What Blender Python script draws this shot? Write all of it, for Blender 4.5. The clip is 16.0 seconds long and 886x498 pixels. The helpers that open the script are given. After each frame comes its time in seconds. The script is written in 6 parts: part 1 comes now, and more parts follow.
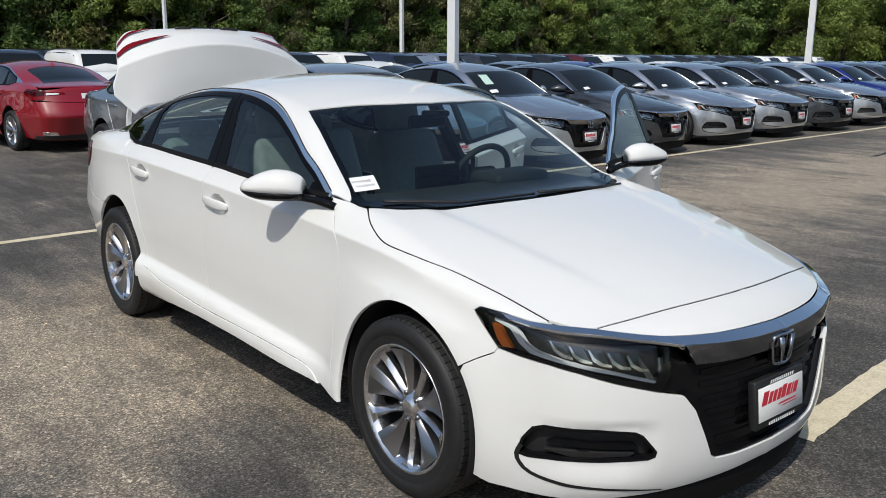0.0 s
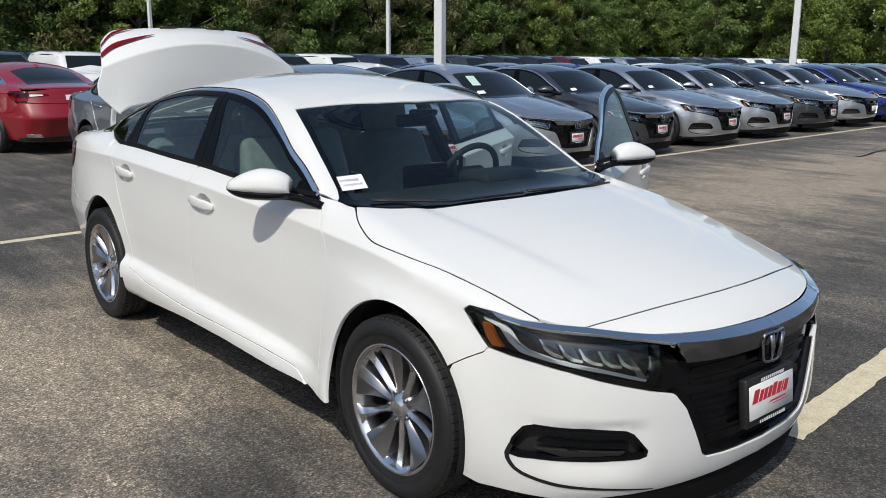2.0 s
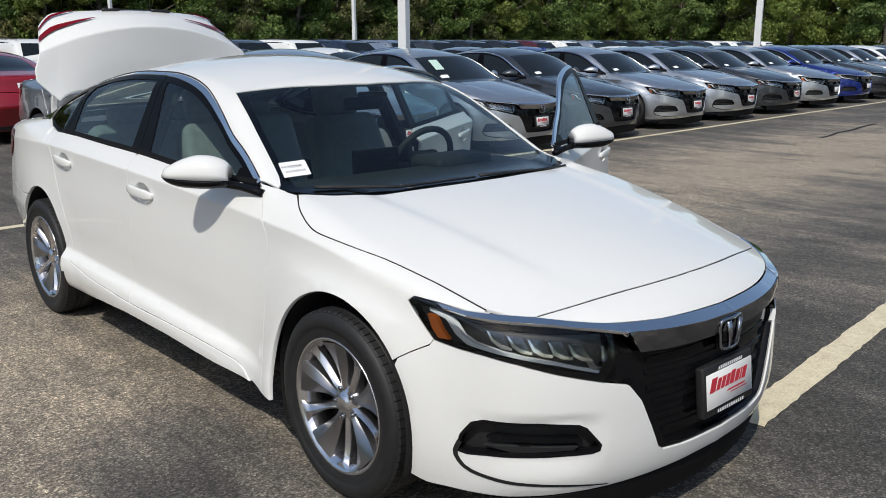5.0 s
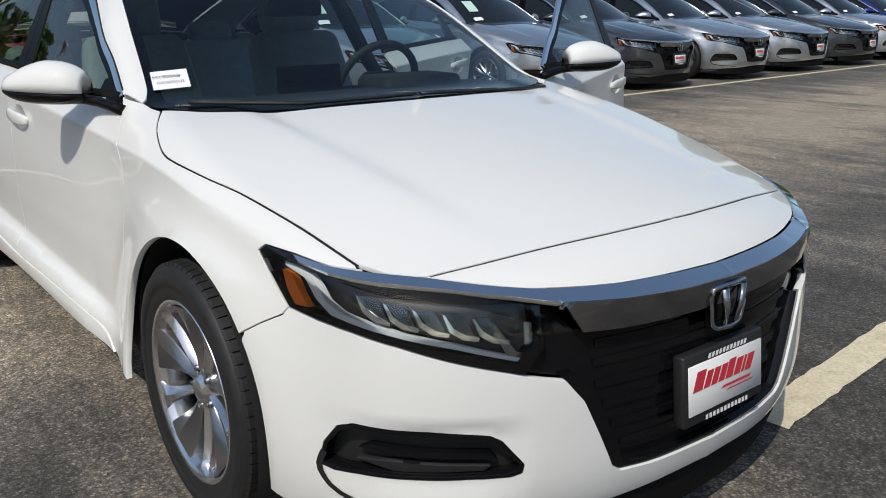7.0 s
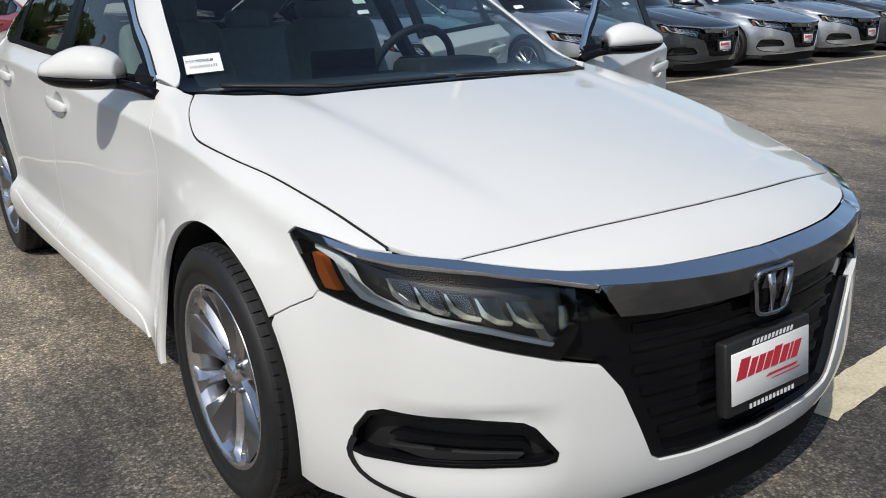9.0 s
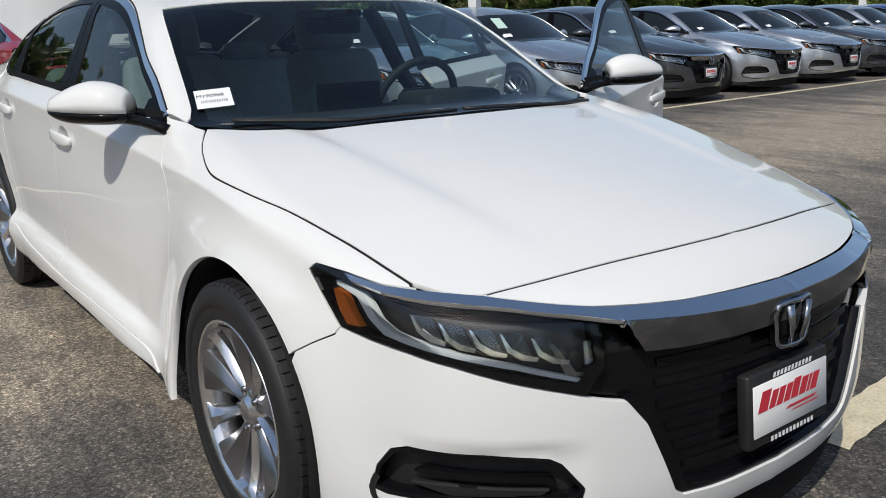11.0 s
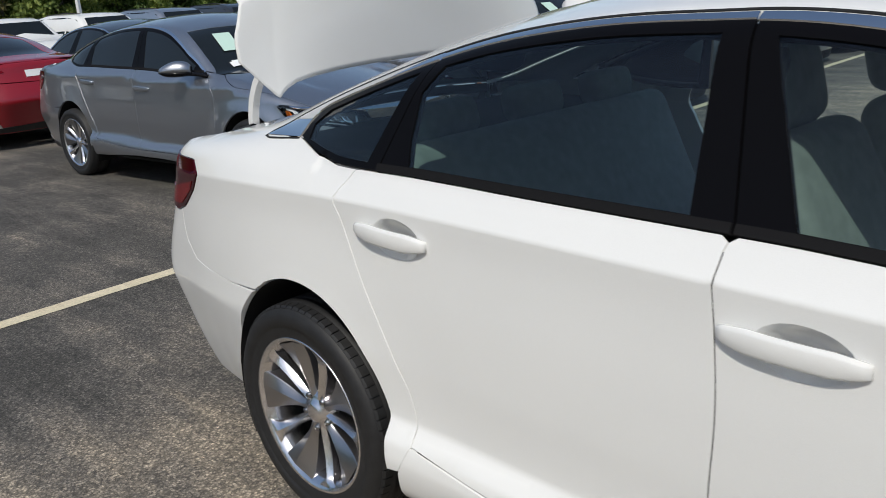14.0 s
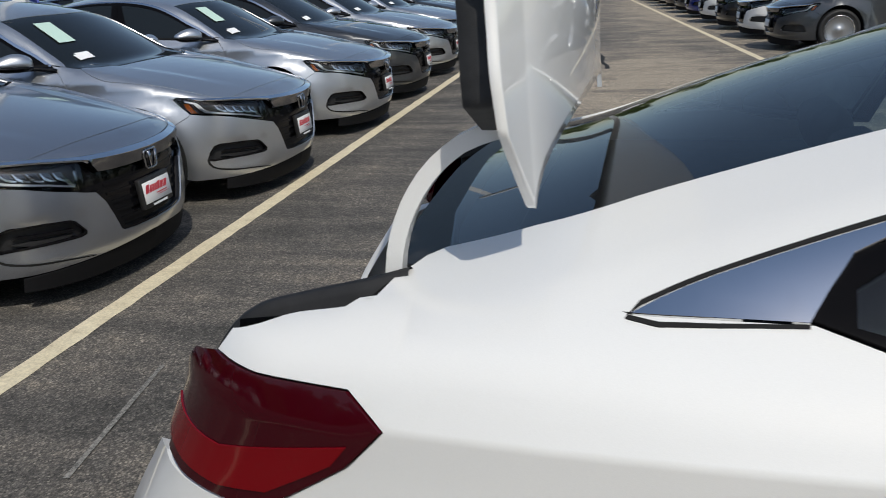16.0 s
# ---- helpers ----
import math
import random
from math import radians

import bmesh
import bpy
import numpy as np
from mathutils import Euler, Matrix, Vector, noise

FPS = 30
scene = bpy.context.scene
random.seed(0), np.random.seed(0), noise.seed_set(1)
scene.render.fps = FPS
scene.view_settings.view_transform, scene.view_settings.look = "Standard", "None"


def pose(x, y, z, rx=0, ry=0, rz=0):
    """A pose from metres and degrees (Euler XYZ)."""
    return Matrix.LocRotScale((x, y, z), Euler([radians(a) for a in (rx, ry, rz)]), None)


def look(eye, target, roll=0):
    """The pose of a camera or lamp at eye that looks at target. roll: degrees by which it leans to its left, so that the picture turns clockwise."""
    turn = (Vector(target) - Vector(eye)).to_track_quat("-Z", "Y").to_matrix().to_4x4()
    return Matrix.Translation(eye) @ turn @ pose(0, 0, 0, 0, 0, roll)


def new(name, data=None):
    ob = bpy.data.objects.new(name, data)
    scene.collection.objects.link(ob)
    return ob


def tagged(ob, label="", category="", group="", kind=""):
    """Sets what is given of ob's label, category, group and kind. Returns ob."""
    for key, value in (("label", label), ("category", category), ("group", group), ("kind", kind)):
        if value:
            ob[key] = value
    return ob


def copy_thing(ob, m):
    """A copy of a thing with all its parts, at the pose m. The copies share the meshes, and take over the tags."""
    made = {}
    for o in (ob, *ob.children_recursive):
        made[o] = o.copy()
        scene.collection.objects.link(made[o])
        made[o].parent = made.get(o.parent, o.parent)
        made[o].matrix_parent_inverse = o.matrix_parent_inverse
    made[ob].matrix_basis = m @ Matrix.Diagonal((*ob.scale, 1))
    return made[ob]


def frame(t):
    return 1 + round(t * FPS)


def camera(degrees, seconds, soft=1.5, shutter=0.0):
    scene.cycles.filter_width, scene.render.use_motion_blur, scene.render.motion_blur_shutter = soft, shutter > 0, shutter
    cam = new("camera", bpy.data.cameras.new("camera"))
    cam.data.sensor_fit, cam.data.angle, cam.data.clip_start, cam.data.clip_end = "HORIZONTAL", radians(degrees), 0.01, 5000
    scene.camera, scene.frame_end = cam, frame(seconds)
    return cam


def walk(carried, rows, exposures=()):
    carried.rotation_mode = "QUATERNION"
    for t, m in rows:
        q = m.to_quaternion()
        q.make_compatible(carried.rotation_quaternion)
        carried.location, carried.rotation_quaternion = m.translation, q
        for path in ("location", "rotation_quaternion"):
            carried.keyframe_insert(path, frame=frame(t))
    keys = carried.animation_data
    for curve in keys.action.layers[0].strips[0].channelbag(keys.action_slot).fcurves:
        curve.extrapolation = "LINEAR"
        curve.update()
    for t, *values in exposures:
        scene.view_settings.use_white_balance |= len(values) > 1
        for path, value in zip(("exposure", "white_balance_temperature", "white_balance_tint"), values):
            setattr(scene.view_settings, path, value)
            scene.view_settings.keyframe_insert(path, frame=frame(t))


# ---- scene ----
cam = camera(55.2, 16.0, 0.9, 0.12)
PATH = [
    (0, (3.639, -2.551, 1.53), (2.139, -1.304, 1.088), 0.3),
    (0.5, (3.637, -2.536, 1.522), (2.139, -1.291, 1.068), 0.7),
    (1, (3.635, -2.531, 1.519), (2.143, -1.281, 1.063), 0.4),
    (1.5, (3.625, -2.533, 1.518), (2.14, -1.269, 1.073), 0.1),
    (2, (3.619, -2.541, 1.513), (2.137, -1.27, 1.076), 0.3),
    (2.5, (3.616, -2.539, 1.511), (2.137, -1.27, 1.062), 0.2),
    (3, (3.629, -2.542, 1.515), (2.155, -1.27, 1.062), -0.0),
    (5.5, (3.533, -2.243, 1.463), (2.109, -0.923, 0.988), -0.2),
    (6, (3.471, -2.017, 1.418), (2.028, -0.732, 0.905), -0.2),
    (6.5, (3.384, -1.823, 1.351), (1.918, -0.571, 0.819), -0.0),
    (7, (3.304, -1.579, 1.243), (1.798, -0.386, 0.686), -0.3),
    (7.5, (3.28, -1.546, 1.216), (1.751, -0.391, 0.644), -0.7),
    (8, (3.28, -1.546, 1.223), (1.725, -0.424, 0.653), -1.0),
    (8.5, (3.284, -1.541, 1.211), (1.723, -0.433, 0.631), -1.1),
    (11, (3.238, -1.598, 1.233), (1.686, -0.449, 0.716), -1.3),
    (11.5, (3.018, -1.849, 1.329), (1.454, -0.729, 0.78), -0.0),
    (12, (2.617, -1.985, 1.338), (1.076, -0.842, 0.775), -1.0),
    (12.5, (2.137, -2.063, 1.405), (0.608, -0.893, 0.865), -2.4),
    (13, (1.647, -2.124, 1.43), (0.185, -0.874, 0.882), -2.2),
    (13.5, (1.071, -2.109, 1.433), (-0.342, -0.807, 0.876), -3.2),
    (14, (0.459, -2.1, 1.431), (-0.917, -0.764, 0.86), -4.3),
    (14.5, (-0.06, -2.042, 1.427), (-1.298, -0.569, 0.881), -3.5),
    (15, (-0.617, -1.958, 1.448), (-1.701, -0.367, 0.907), -3.4),
    (15.5, (-1.072, -1.882, 1.476), (-1.917, -0.156, 0.921), -3.4),
    (16, (-1.602, -1.65, 1.462), (-2.096, 0.188, 0.847), -2.9),
]
EXPOSURES = [(t, stops, 6640, 7.5) for t, stops in ((0.0, 0.11), (3.0, 0.11), (5.5, 0.12), (7.0, 0.04), (8.5, 0.08), (11.0, 0.05), (12.0, -0.02), (13.5, -0.06), (14.5, 0.07), (15.5, 0.03), (16.0, -0.02))]
walk(cam, [(t, look(eye, target, roll)) for t, eye, target, roll in PATH], EXPOSURES)

# ---- daylight ----
SUN_DIR = Vector((0.42, -0.70, 1.0)).normalized()
world = bpy.data.worlds.new("world")
scene.world = world
world.use_nodes = True
wn = world.node_tree.nodes
sky = wn.new("ShaderNodeTexSky")
sky.sky_type = "NISHITA"
sky.sun_disc = False
sky.sun_elevation = math.asin(SUN_DIR.z)
sky.sun_rotation = math.atan2(SUN_DIR.x, SUN_DIR.y)
sky.air_density, sky.dust_density, sky.ozone_density = 1.0, 1.3, 1.0
world.node_tree.links.new(sky.outputs[0], wn["Background"].inputs[0])
wn["Background"].inputs[1].default_value = 0.12
sun = new("sun", bpy.data.lights.new("sun", "SUN"))
sun.data.energy, sun.data.angle, sun.data.color = 2.8, radians(0.53), (1.0, 0.955, 0.88)
sun.matrix_world = look(SUN_DIR * 50, (0, 0, 0))


# ---- materials ----
def material(name, color=(0.5, 0.5, 0.5), rough=0.5, metal=0.0, **more):
    m = bpy.data.materials.new(name)
    m.use_nodes = True
    b = m.node_tree.nodes["Principled BSDF"]
    b.inputs["Base Color"].default_value = (*color, 1)
    b.inputs["Roughness"].default_value = rough
    b.inputs["Metallic"].default_value = metal
    for key, value in more.items():
        b.inputs[key.replace("_", " ")].default_value = value
    return m


def nodes_of(m):
    nt = m.node_tree
    return nt, nt.nodes, nt.links, nt.nodes["Principled BSDF"]


def noise_node(nt, scale, detail=4, rough=0.6, coords="Object"):
    tc = nt.nodes.new("ShaderNodeTexCoord")
    n = nt.nodes.new("ShaderNodeTexNoise")
    n.inputs["Scale"].default_value = scale
    n.inputs["Detail"].default_value = detail
    n.inputs["Roughness"].default_value = rough
    nt.links.new(tc.outputs[coords], n.inputs["Vector"])
    return n


def ramp(nt, source, *stops):
    r = nt.nodes.new("ShaderNodeValToRGB")
    els = r.color_ramp.elements
    while len(els) < len(stops):
        els.new(0.5)
    for e, (p, c) in zip(els, stops):
        e.position = p
        e.color = (*c, 1) if len(c) == 3 else c
    nt.links.new(source, r.inputs[0])
    return r


def grey(v):
    return (v, v, v)


def mix_colors(nt, kind, fac, a, b):
    m = nt.nodes.new("ShaderNodeMix")
    m.data_type, m.blend_type = "RGBA", kind
    for socket, value in ((m.inputs[0], fac), (m.inputs[6], a), (m.inputs[7], b)):
        if hasattr(value, "links") or hasattr(value, "is_output"):
            nt.links.new(value, socket)
        elif isinstance(value, tuple):
            socket.default_value = (*value, 1)
        else:
            socket.default_value = value
    return m.outputs[2]


def bump(nt, bsdf, height, strength, distance):
    b = nt.nodes.new("ShaderNodeBump")
    b.inputs["Strength"].default_value = strength
    b.inputs["Distance"].default_value = distance
    nt.links.new(height, b.inputs["Height"])
    nt.links.new(b.outputs[0], bsdf.inputs["Normal"])


def paint(name, color, metal=0.0, rough=0.35, flake=0.0):
    """Car paint: base coat under clear coat."""
    m = material(name, color, rough, metal)
    nt, nodes, links, b = nodes_of(m)
    b.inputs["Coat Weight"].default_value = 1.0
    b.inputs["Coat Roughness"].default_value = 0.03
    n = noise_node(nt, 900, 1)
    lo = tuple(c * (1 - flake) for c in color)
    hi = tuple(min(1, c * (1 + flake)) for c in color)
    big = noise_node(nt, 1.3, 3)
    links.new(mix_colors(nt, "MULTIPLY", 1.0, ramp(nt, n.outputs[0], (0.35, lo), (0.65, hi)).outputs[0], ramp(nt, big.outputs[0], (0.3, grey(0.97)), (0.7, grey(1.0))).outputs[0]), b.inputs["Base Color"])
    return m


def glass(name, tint, gloss_rough=0.0, ior=1.5):
    m = bpy.data.materials.new(name)
    m.use_nodes = True
    nt = m.node_tree
    nt.nodes.remove(nt.nodes["Principled BSDF"])
    t = nt.nodes.new("ShaderNodeBsdfTransparent")
    t.inputs[0].default_value = (*tint, 1)
    g = nt.nodes.new("ShaderNodeBsdfGlossy")
    g.inputs["Roughness"].default_value = gloss_rough
    f = nt.nodes.new("ShaderNodeFresnel")
    f.inputs[0].default_value = ior
    x = nt.nodes.new("ShaderNodeMixShader")
    nt.links.new(f.outputs[0], x.inputs[0])
    nt.links.new(t.outputs[0], x.inputs[1])
    nt.links.new(g.outputs[0], x.inputs[2])
    nt.links.new(x.outputs[0], nt.nodes["Material Output"].inputs[0])
    return m


WHITE = paint("white_paint", (0.755, 0.755, 0.745), 0.0, 0.6, 0.02)
WHITE.node_tree.nodes["Principled BSDF"].inputs["Specular IOR Level"].default_value = 0.15
SILVER = paint("silver_paint", (0.56, 0.58, 0.61), 0.92, 0.36, 0.14)
STEEL = paint("steel_paint", (0.37, 0.39, 0.43), 0.92, 0.36, 0.14)
GRAPHITE = paint("graphite_paint", (0.055, 0.06, 0.068), 0.6, 0.32, 0.2)
RED = paint("red_paint", (0.25, 0.001, 0.008), 0.0, 0.4, 0.1)
BLUE = paint("blue_paint", (0.012, 0.03, 0.22), 0.5, 0.3, 0.15)
BLACKPAINT = paint("black_paint", (0.012, 0.013, 0.016), 0.2, 0.3, 0.1)
MAROON = paint("maroon_paint", (0.10, 0.012, 0.018), 0.4, 0.3, 0.1)
NAVY = paint("navy_paint", (0.02, 0.03, 0.06), 0.5, 0.3, 0.1)
GLASS = glass("window_glass", (0.62, 0.745, 0.735), 0.0, 1.58)
PRIVACY = glass("rear_glass", (0.53, 0.68, 0.67), 0.0, 1.68)
REARGLASS = glass("rear_window_glass", (0.42, 0.56, 0.57), 0.0, 2.2)
DARKGLASS = material("dark_glass", (0.010, 0.013, 0.015), 0.03, 0.0, Specular_IOR_Level=0.36)
CLEAR = glass("lamp_glass", (0.93, 0.95, 0.96))
CHROME = material("chrome", (0.82, 0.83, 0.85), 0.07, 1.0)
BADGE = material("smoked_chrome", (0.42, 0.43, 0.45), 0.10, 1.0)
DARKCHROME = material("dark_chrome", (0.30, 0.30, 0.31), 0.12, 1.0)
ALLOY = material("machined_alloy", (0.72, 0.71, 0.73), 0.24, 1.0)
SPOKEGREY = material("satin_alloy", (0.37, 0.365, 0.38), 0.30, 1.0)
BARREL = material("polished_barrel", (0.45, 0.45, 0.46), 0.25, 1.0)
ALLOYGREY = material("painted_alloy", (0.40, 0.41, 0.43), 0.34, 0.85)
RUBBER = material("tyre_rubber", (0.011, 0.011, 0.012), 0.62)
PIANO = material("gloss_black", (0.005, 0.005, 0.006), 0.06, 0.0, Specular_IOR_Level=0.22)
FRIT = material("black_glass_border", (0.004, 0.004, 0.005), 0.3, 0.0, Specular_IOR_Level=0.05)
LIPBLACK = material("matt_black", (0.007, 0.007, 0.008), 0.8, 0.0, Specular_IOR_Level=0.15)
PLASTIC = material("black_plastic", (0.014, 0.014, 0.015), 0.5)
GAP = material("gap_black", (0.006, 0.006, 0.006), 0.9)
TAILRED = material("tail_red", (0.040, 0.0006, 0.004), 0.12, 0.0, Specular_IOR_Level=0.15, Coat_Weight=0.35, Coat_Roughness=0.02)
TAILBRIGHT = material("tail_red_inner", (0.16, 0.001, 0.004), 0.12, 0.0, Specular_IOR_Level=0.15, Coat_Weight=0.3, Coat_Roughness=0.02)
AMBER = material("amber", (0.85, 0.20, 0.02), 0.25)
LED = material("lamp_reflector", (0.62, 0.64, 0.66), 0.12, 0.9)
CELLGREY = material("lamp_cell", (0.10, 0.105, 0.115), 0.2, 0.9)
LEDWHITE = material("light_guide", (0.75, 0.78, 0.80), 0.25)
IVORY = material("ivory_upholstery", (0.32, 0.325, 0.305), 0.65)
DARKTRIM = material("dark_trim", (0.03, 0.03, 0.031), 0.7)
PLATEWHITE = material("plate_white", (0.78, 0.78, 0.78), 0.35)
SIGNRED = material("sign_red", (0.55, 0.03, 0.05), 0.45)
PAPER = material("paper", (0.82, 0.83, 0.84), 0.6)
PAPERGREEN = material("green_paper", (0.50, 0.68, 0.60), 0.6)
FAINTINK = material("faded_ink", (0.34, 0.34, 0.36), 0.7)
INK = material("ink", (0.05, 0.05, 0.06), 0.7)
BRAKE = material("brake_iron", (0.018, 0.018, 0.018), 0.6, 0.3)
GALV = material("painted_steel", (0.70, 0.71, 0.72), 0.45)

for m, scale, amount in ((RUBBER, 40, 0.35), (PLASTIC, 60, 0.25), (IVORY, 30, 0.12), (DARKTRIM, 40, 0.25)):
    nt, nodes, links, b = nodes_of(m)
    c = tuple(b.inputs["Base Color"].default_value)[:3]
    n = noise_node(nt, scale, 5)
    links.new(ramp(nt, n.outputs[0], (0.3, tuple(v * (1 - amount) for v in c)), (0.7, tuple(v * (1 + amount) for v in c))).outputs[0], b.inputs["Base Color"])
    fine = noise_node(nt, scale * 14, 2)
    bump(nt, b, fine.outputs[0], 0.25, 0.001)


def asphalt_material():
    m = material("asphalt", (0.09, 0.09, 0.085), 0.85)
    nt, nodes, links, b = nodes_of(m)
    tc = nodes.new("ShaderNodeTexCoord")

    def cells(scale):
        v = nodes.new("ShaderNodeTexVoronoi")
        v.inputs["Scale"].default_value = scale
        links.new(tc.outputs["Object"], v.inputs["Vector"])
        return v
    v = cells(118)
    stone = ramp(nt, v.outputs["Color"], (0.10, (0.060, 0.058, 0.054)), (0.45, (0.120, 0.114, 0.103)), (0.70, (0.185, 0.174, 0.155)), (0.97, (0.33, 0.31, 0.27)))
    binder = ramp(nt, v.outputs["Distance"], (0.30, grey(1.0)), (0.62, grey(0.58)))
    v2 = cells(40)
    pebble = ramp(nt, v2.outputs["Color"], (0.2, grey(0.90)), (0.8, grey(1.06)), (1.0, grey(1.35)))
    v3 = cells(9)
    fleck = ramp(nt, v3.outputs["Distance"], (0.055, grey(2.2)), (0.085, grey(1.0)))

    def spot(x, y, rx, ry, turn=0.0):
        mp = nodes.new("ShaderNodeMapping")
        mp.vector_type = "TEXTURE"
        mp.inputs["Location"].default_value = (x, y, 0)
        mp.inputs["Rotation"].default_value = (0, 0, turn)
        mp.inputs["Scale"].default_value = (rx, ry, 1)
        links.new(tc.outputs["Object"], mp.inputs["Vector"])
        ln = nodes.new("ShaderNodeVectorMath")
        ln.operation = "LENGTH"
        links.new(mp.outputs[0], ln.inputs[0])
        r = nodes.new("ShaderNodeMapRange")
        r.inputs["From Min"].default_value, r.inputs["From Max"].default_value = 1.25, 0.35
        links.new(ln.outputs["Value"], r.inputs["Value"])
        return r.outputs[0]

    def added(a, c, kind="ADD", k=None):
        n = nodes.new("ShaderNodeMath")
        n.operation = kind
        links.new(a, n.inputs[0])
        if k is None:
            links.new(c, n.inputs[1])
        else:
            n.inputs[1].default_value = k
        return n.outputs[0]
    # trodden dust beside the car and along the aisle, broken up by noise
    dust = added(spot(-1.0, -1.75, 2.1, 1.25, 0.2), spot(-1.6, 8.5, 1.9, 7.5, 0.06), "MAXIMUM")
    dust = added(dust, added(spot(1.6, -2.4, 1.6, 1.0, -0.3), None, "MULTIPLY", 0.55), "MAXIMUM")
    dust = added(dust, spot(-1.5, 30, 2.4, 18, 0.08), "MAXIMUM")
    dark_areas = added(spot(-3.1, -1.05, 0.75, 0.38, 0.3), spot(0.9, -1.15, 0.7, 0.35, -0.4), "MAXIMUM")
    dark_areas = added(dark_areas, spot(2.6, 1.6, 1.6, 1.4, 0.2), "MAXIMUM")
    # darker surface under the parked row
    dark_areas = added(dark_areas, added(spot(-8.3, 14, 4.6, 40, 0.055), None, "MULTIPLY", 0.75), "MAXIMUM")
    patch_n = noise_node(nt, 0.8, 8, 0.68)
    streak = noise_node(nt, 1.6, 6, 0.7)
    mp = nodes.new("ShaderNodeMapping")
    mp.inputs["Scale"].default_value = (0.30, 2.2, 1)
    mp.inputs["Rotation"].default_value = (0, 0, 1.75)
    links.new(tc.outputs["Object"], mp.inputs["Vector"])
    links.new(mp.outputs[0], streak.inputs["Vector"])
    blotch = noise_node(nt, 5.0, 5, 0.7)
    uneven = added(added(patch_n.outputs[0], streak.outputs[0], "ADD"), added(blotch.outputs[0], None, "MULTIPLY", 0.25), "ADD")
    uneven = added(added(uneven, None, "MULTIPLY", 1.9), None, "ADD", -1.07)
    mask = added(added(dust, None, "MULTIPLY", 0.62), uneven, "ADD")
    mask = added(mask, added(dark_areas, None, "MULTIPLY", -0.34), "ADD")
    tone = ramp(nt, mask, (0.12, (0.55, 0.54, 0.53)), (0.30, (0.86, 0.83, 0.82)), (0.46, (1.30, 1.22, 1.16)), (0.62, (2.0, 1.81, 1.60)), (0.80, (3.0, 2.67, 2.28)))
    mr = nodes.new("ShaderNodeMapRange")
    mr.inputs["From Min"].default_value, mr.inputs["From Max"].default_value = 0.45, 2.0
    links.new(mask, mr.inputs["Value"])
    links.new(mr.outputs[0], tone.inputs[0])
    c = mix_colors(nt, "MULTIPLY", 1.0, stone.outputs[0], pebble.outputs[0])
    c = mix_colors(nt, "MULTIPLY", 1.0, c, binder.outputs[0])
    c = mix_colors(nt, "MULTIPLY", 1.0, c, fleck.outputs[0])
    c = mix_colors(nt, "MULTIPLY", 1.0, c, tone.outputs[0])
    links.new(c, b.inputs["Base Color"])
    grain = noise_node(nt, 170, 3)
    bump(nt, b, grain.outputs[0], 0.6, 0.006)
    return m


def road_paint_material():
    m = material("road_paint", (0.62, 0.55, 0.40), 0.7)
    nt, nodes, links, b = nodes_of(m)
    n = noise_node(nt, 9, 8, 0.75)
    fine = noise_node(nt, 90, 3)
    c = mix_colors(nt, "MULTIPLY", 1.0, ramp(nt, n.outputs[0], (0.28, (0.36, 0.31, 0.22)), (0.40, (0.68, 0.59, 0.41)), (0.7, (0.82, 0.73, 0.53))).outputs[0], ramp(nt, fine.outputs[0], (0.3, grey(0.75)), (0.6, grey(1.0))).outputs[0])
    links.new(c, b.inputs["Base Color"])
    bump(nt, b, fine.outputs[0], 0.5, 0.004)
    return m


def scuff_material():
    m = material("scuffed_asphalt", (0.2, 0.19, 0.175), 0.85)
    nt, nodes, links, b = nodes_of(m)
    n = noise_node(nt, 60, 5, 0.8)
    links.new(ramp(nt, n.outputs[0], (0.42, (0.09, 0.087, 0.08)), (0.60, (0.30, 0.285, 0.26))).outputs[0], b.inputs["Base Color"])
    return m


SCUFF = scuff_material()
ASPHALT = asphalt_material()
ROADPAINT = road_paint_material()

# ---- shape of the sedan body: an inside/outside field, metres, x ahead, y left, z up ----
def curve_through(*pts):
    """A smooth function through (x, value) pairs."""
    xs = np.array([p[0] for p in pts], float)
    vs = np.array([p[1] for p in pts], float)
    order = np.argsort(xs)
    xs, vs = xs[order], vs[order]
    d = np.diff(vs) / np.diff(xs)
    m = np.concatenate(([d[0]], (d[:-1] + d[1:]) / 2, [d[-1]]))
    for i in range(1, len(xs) - 1):
        if d[i - 1] * d[i] <= 0:
            m[i] = 0.0

    def exact(x):
        x = np.asarray(x, float)
        k = np.clip(np.searchsorted(xs, x) - 1, 0, len(xs) - 2)
        h = xs[k + 1] - xs[k]
        t = (x - xs[k]) / h
        tc = np.clip(t, 0, 1)
        a = 2 * tc ** 3 - 3 * tc ** 2 + 1
        b = tc ** 3 - 2 * tc ** 2 + tc
        c = -2 * tc ** 3 + 3 * tc ** 2
        e = tc ** 3 - tc ** 2
        r = a * vs[k] + b * h * m[k] + c * vs[k + 1] + e * h * m[k + 1]
        return r + np.where(t < 0, t * h * m[k], 0) + np.where(t > 1, (t - 1) * h * m[k + 1], 0)
    lo, hi = xs[0] - 1.5, xs[-1] + 1.5
    table = exact(np.linspace(lo, hi, 12001))
    scale = 12000 / (hi - lo)

    def value(x):
        q = np.clip((np.asarray(x, float) - lo) * scale, 0, 11999.0)
        k = q.astype(int)
        return table[k] + (table[np.minimum(k + 1, 12000)] - table[k]) * (q - k)
    return value


def soft_max(a, b, k):
    h = np.maximum(k - np.abs(a - b), 0) / k
    return np.maximum(a, b) + h * h * k * 0.25


def soft_min(a, b, k):
    return -soft_max(-a, -b, k)


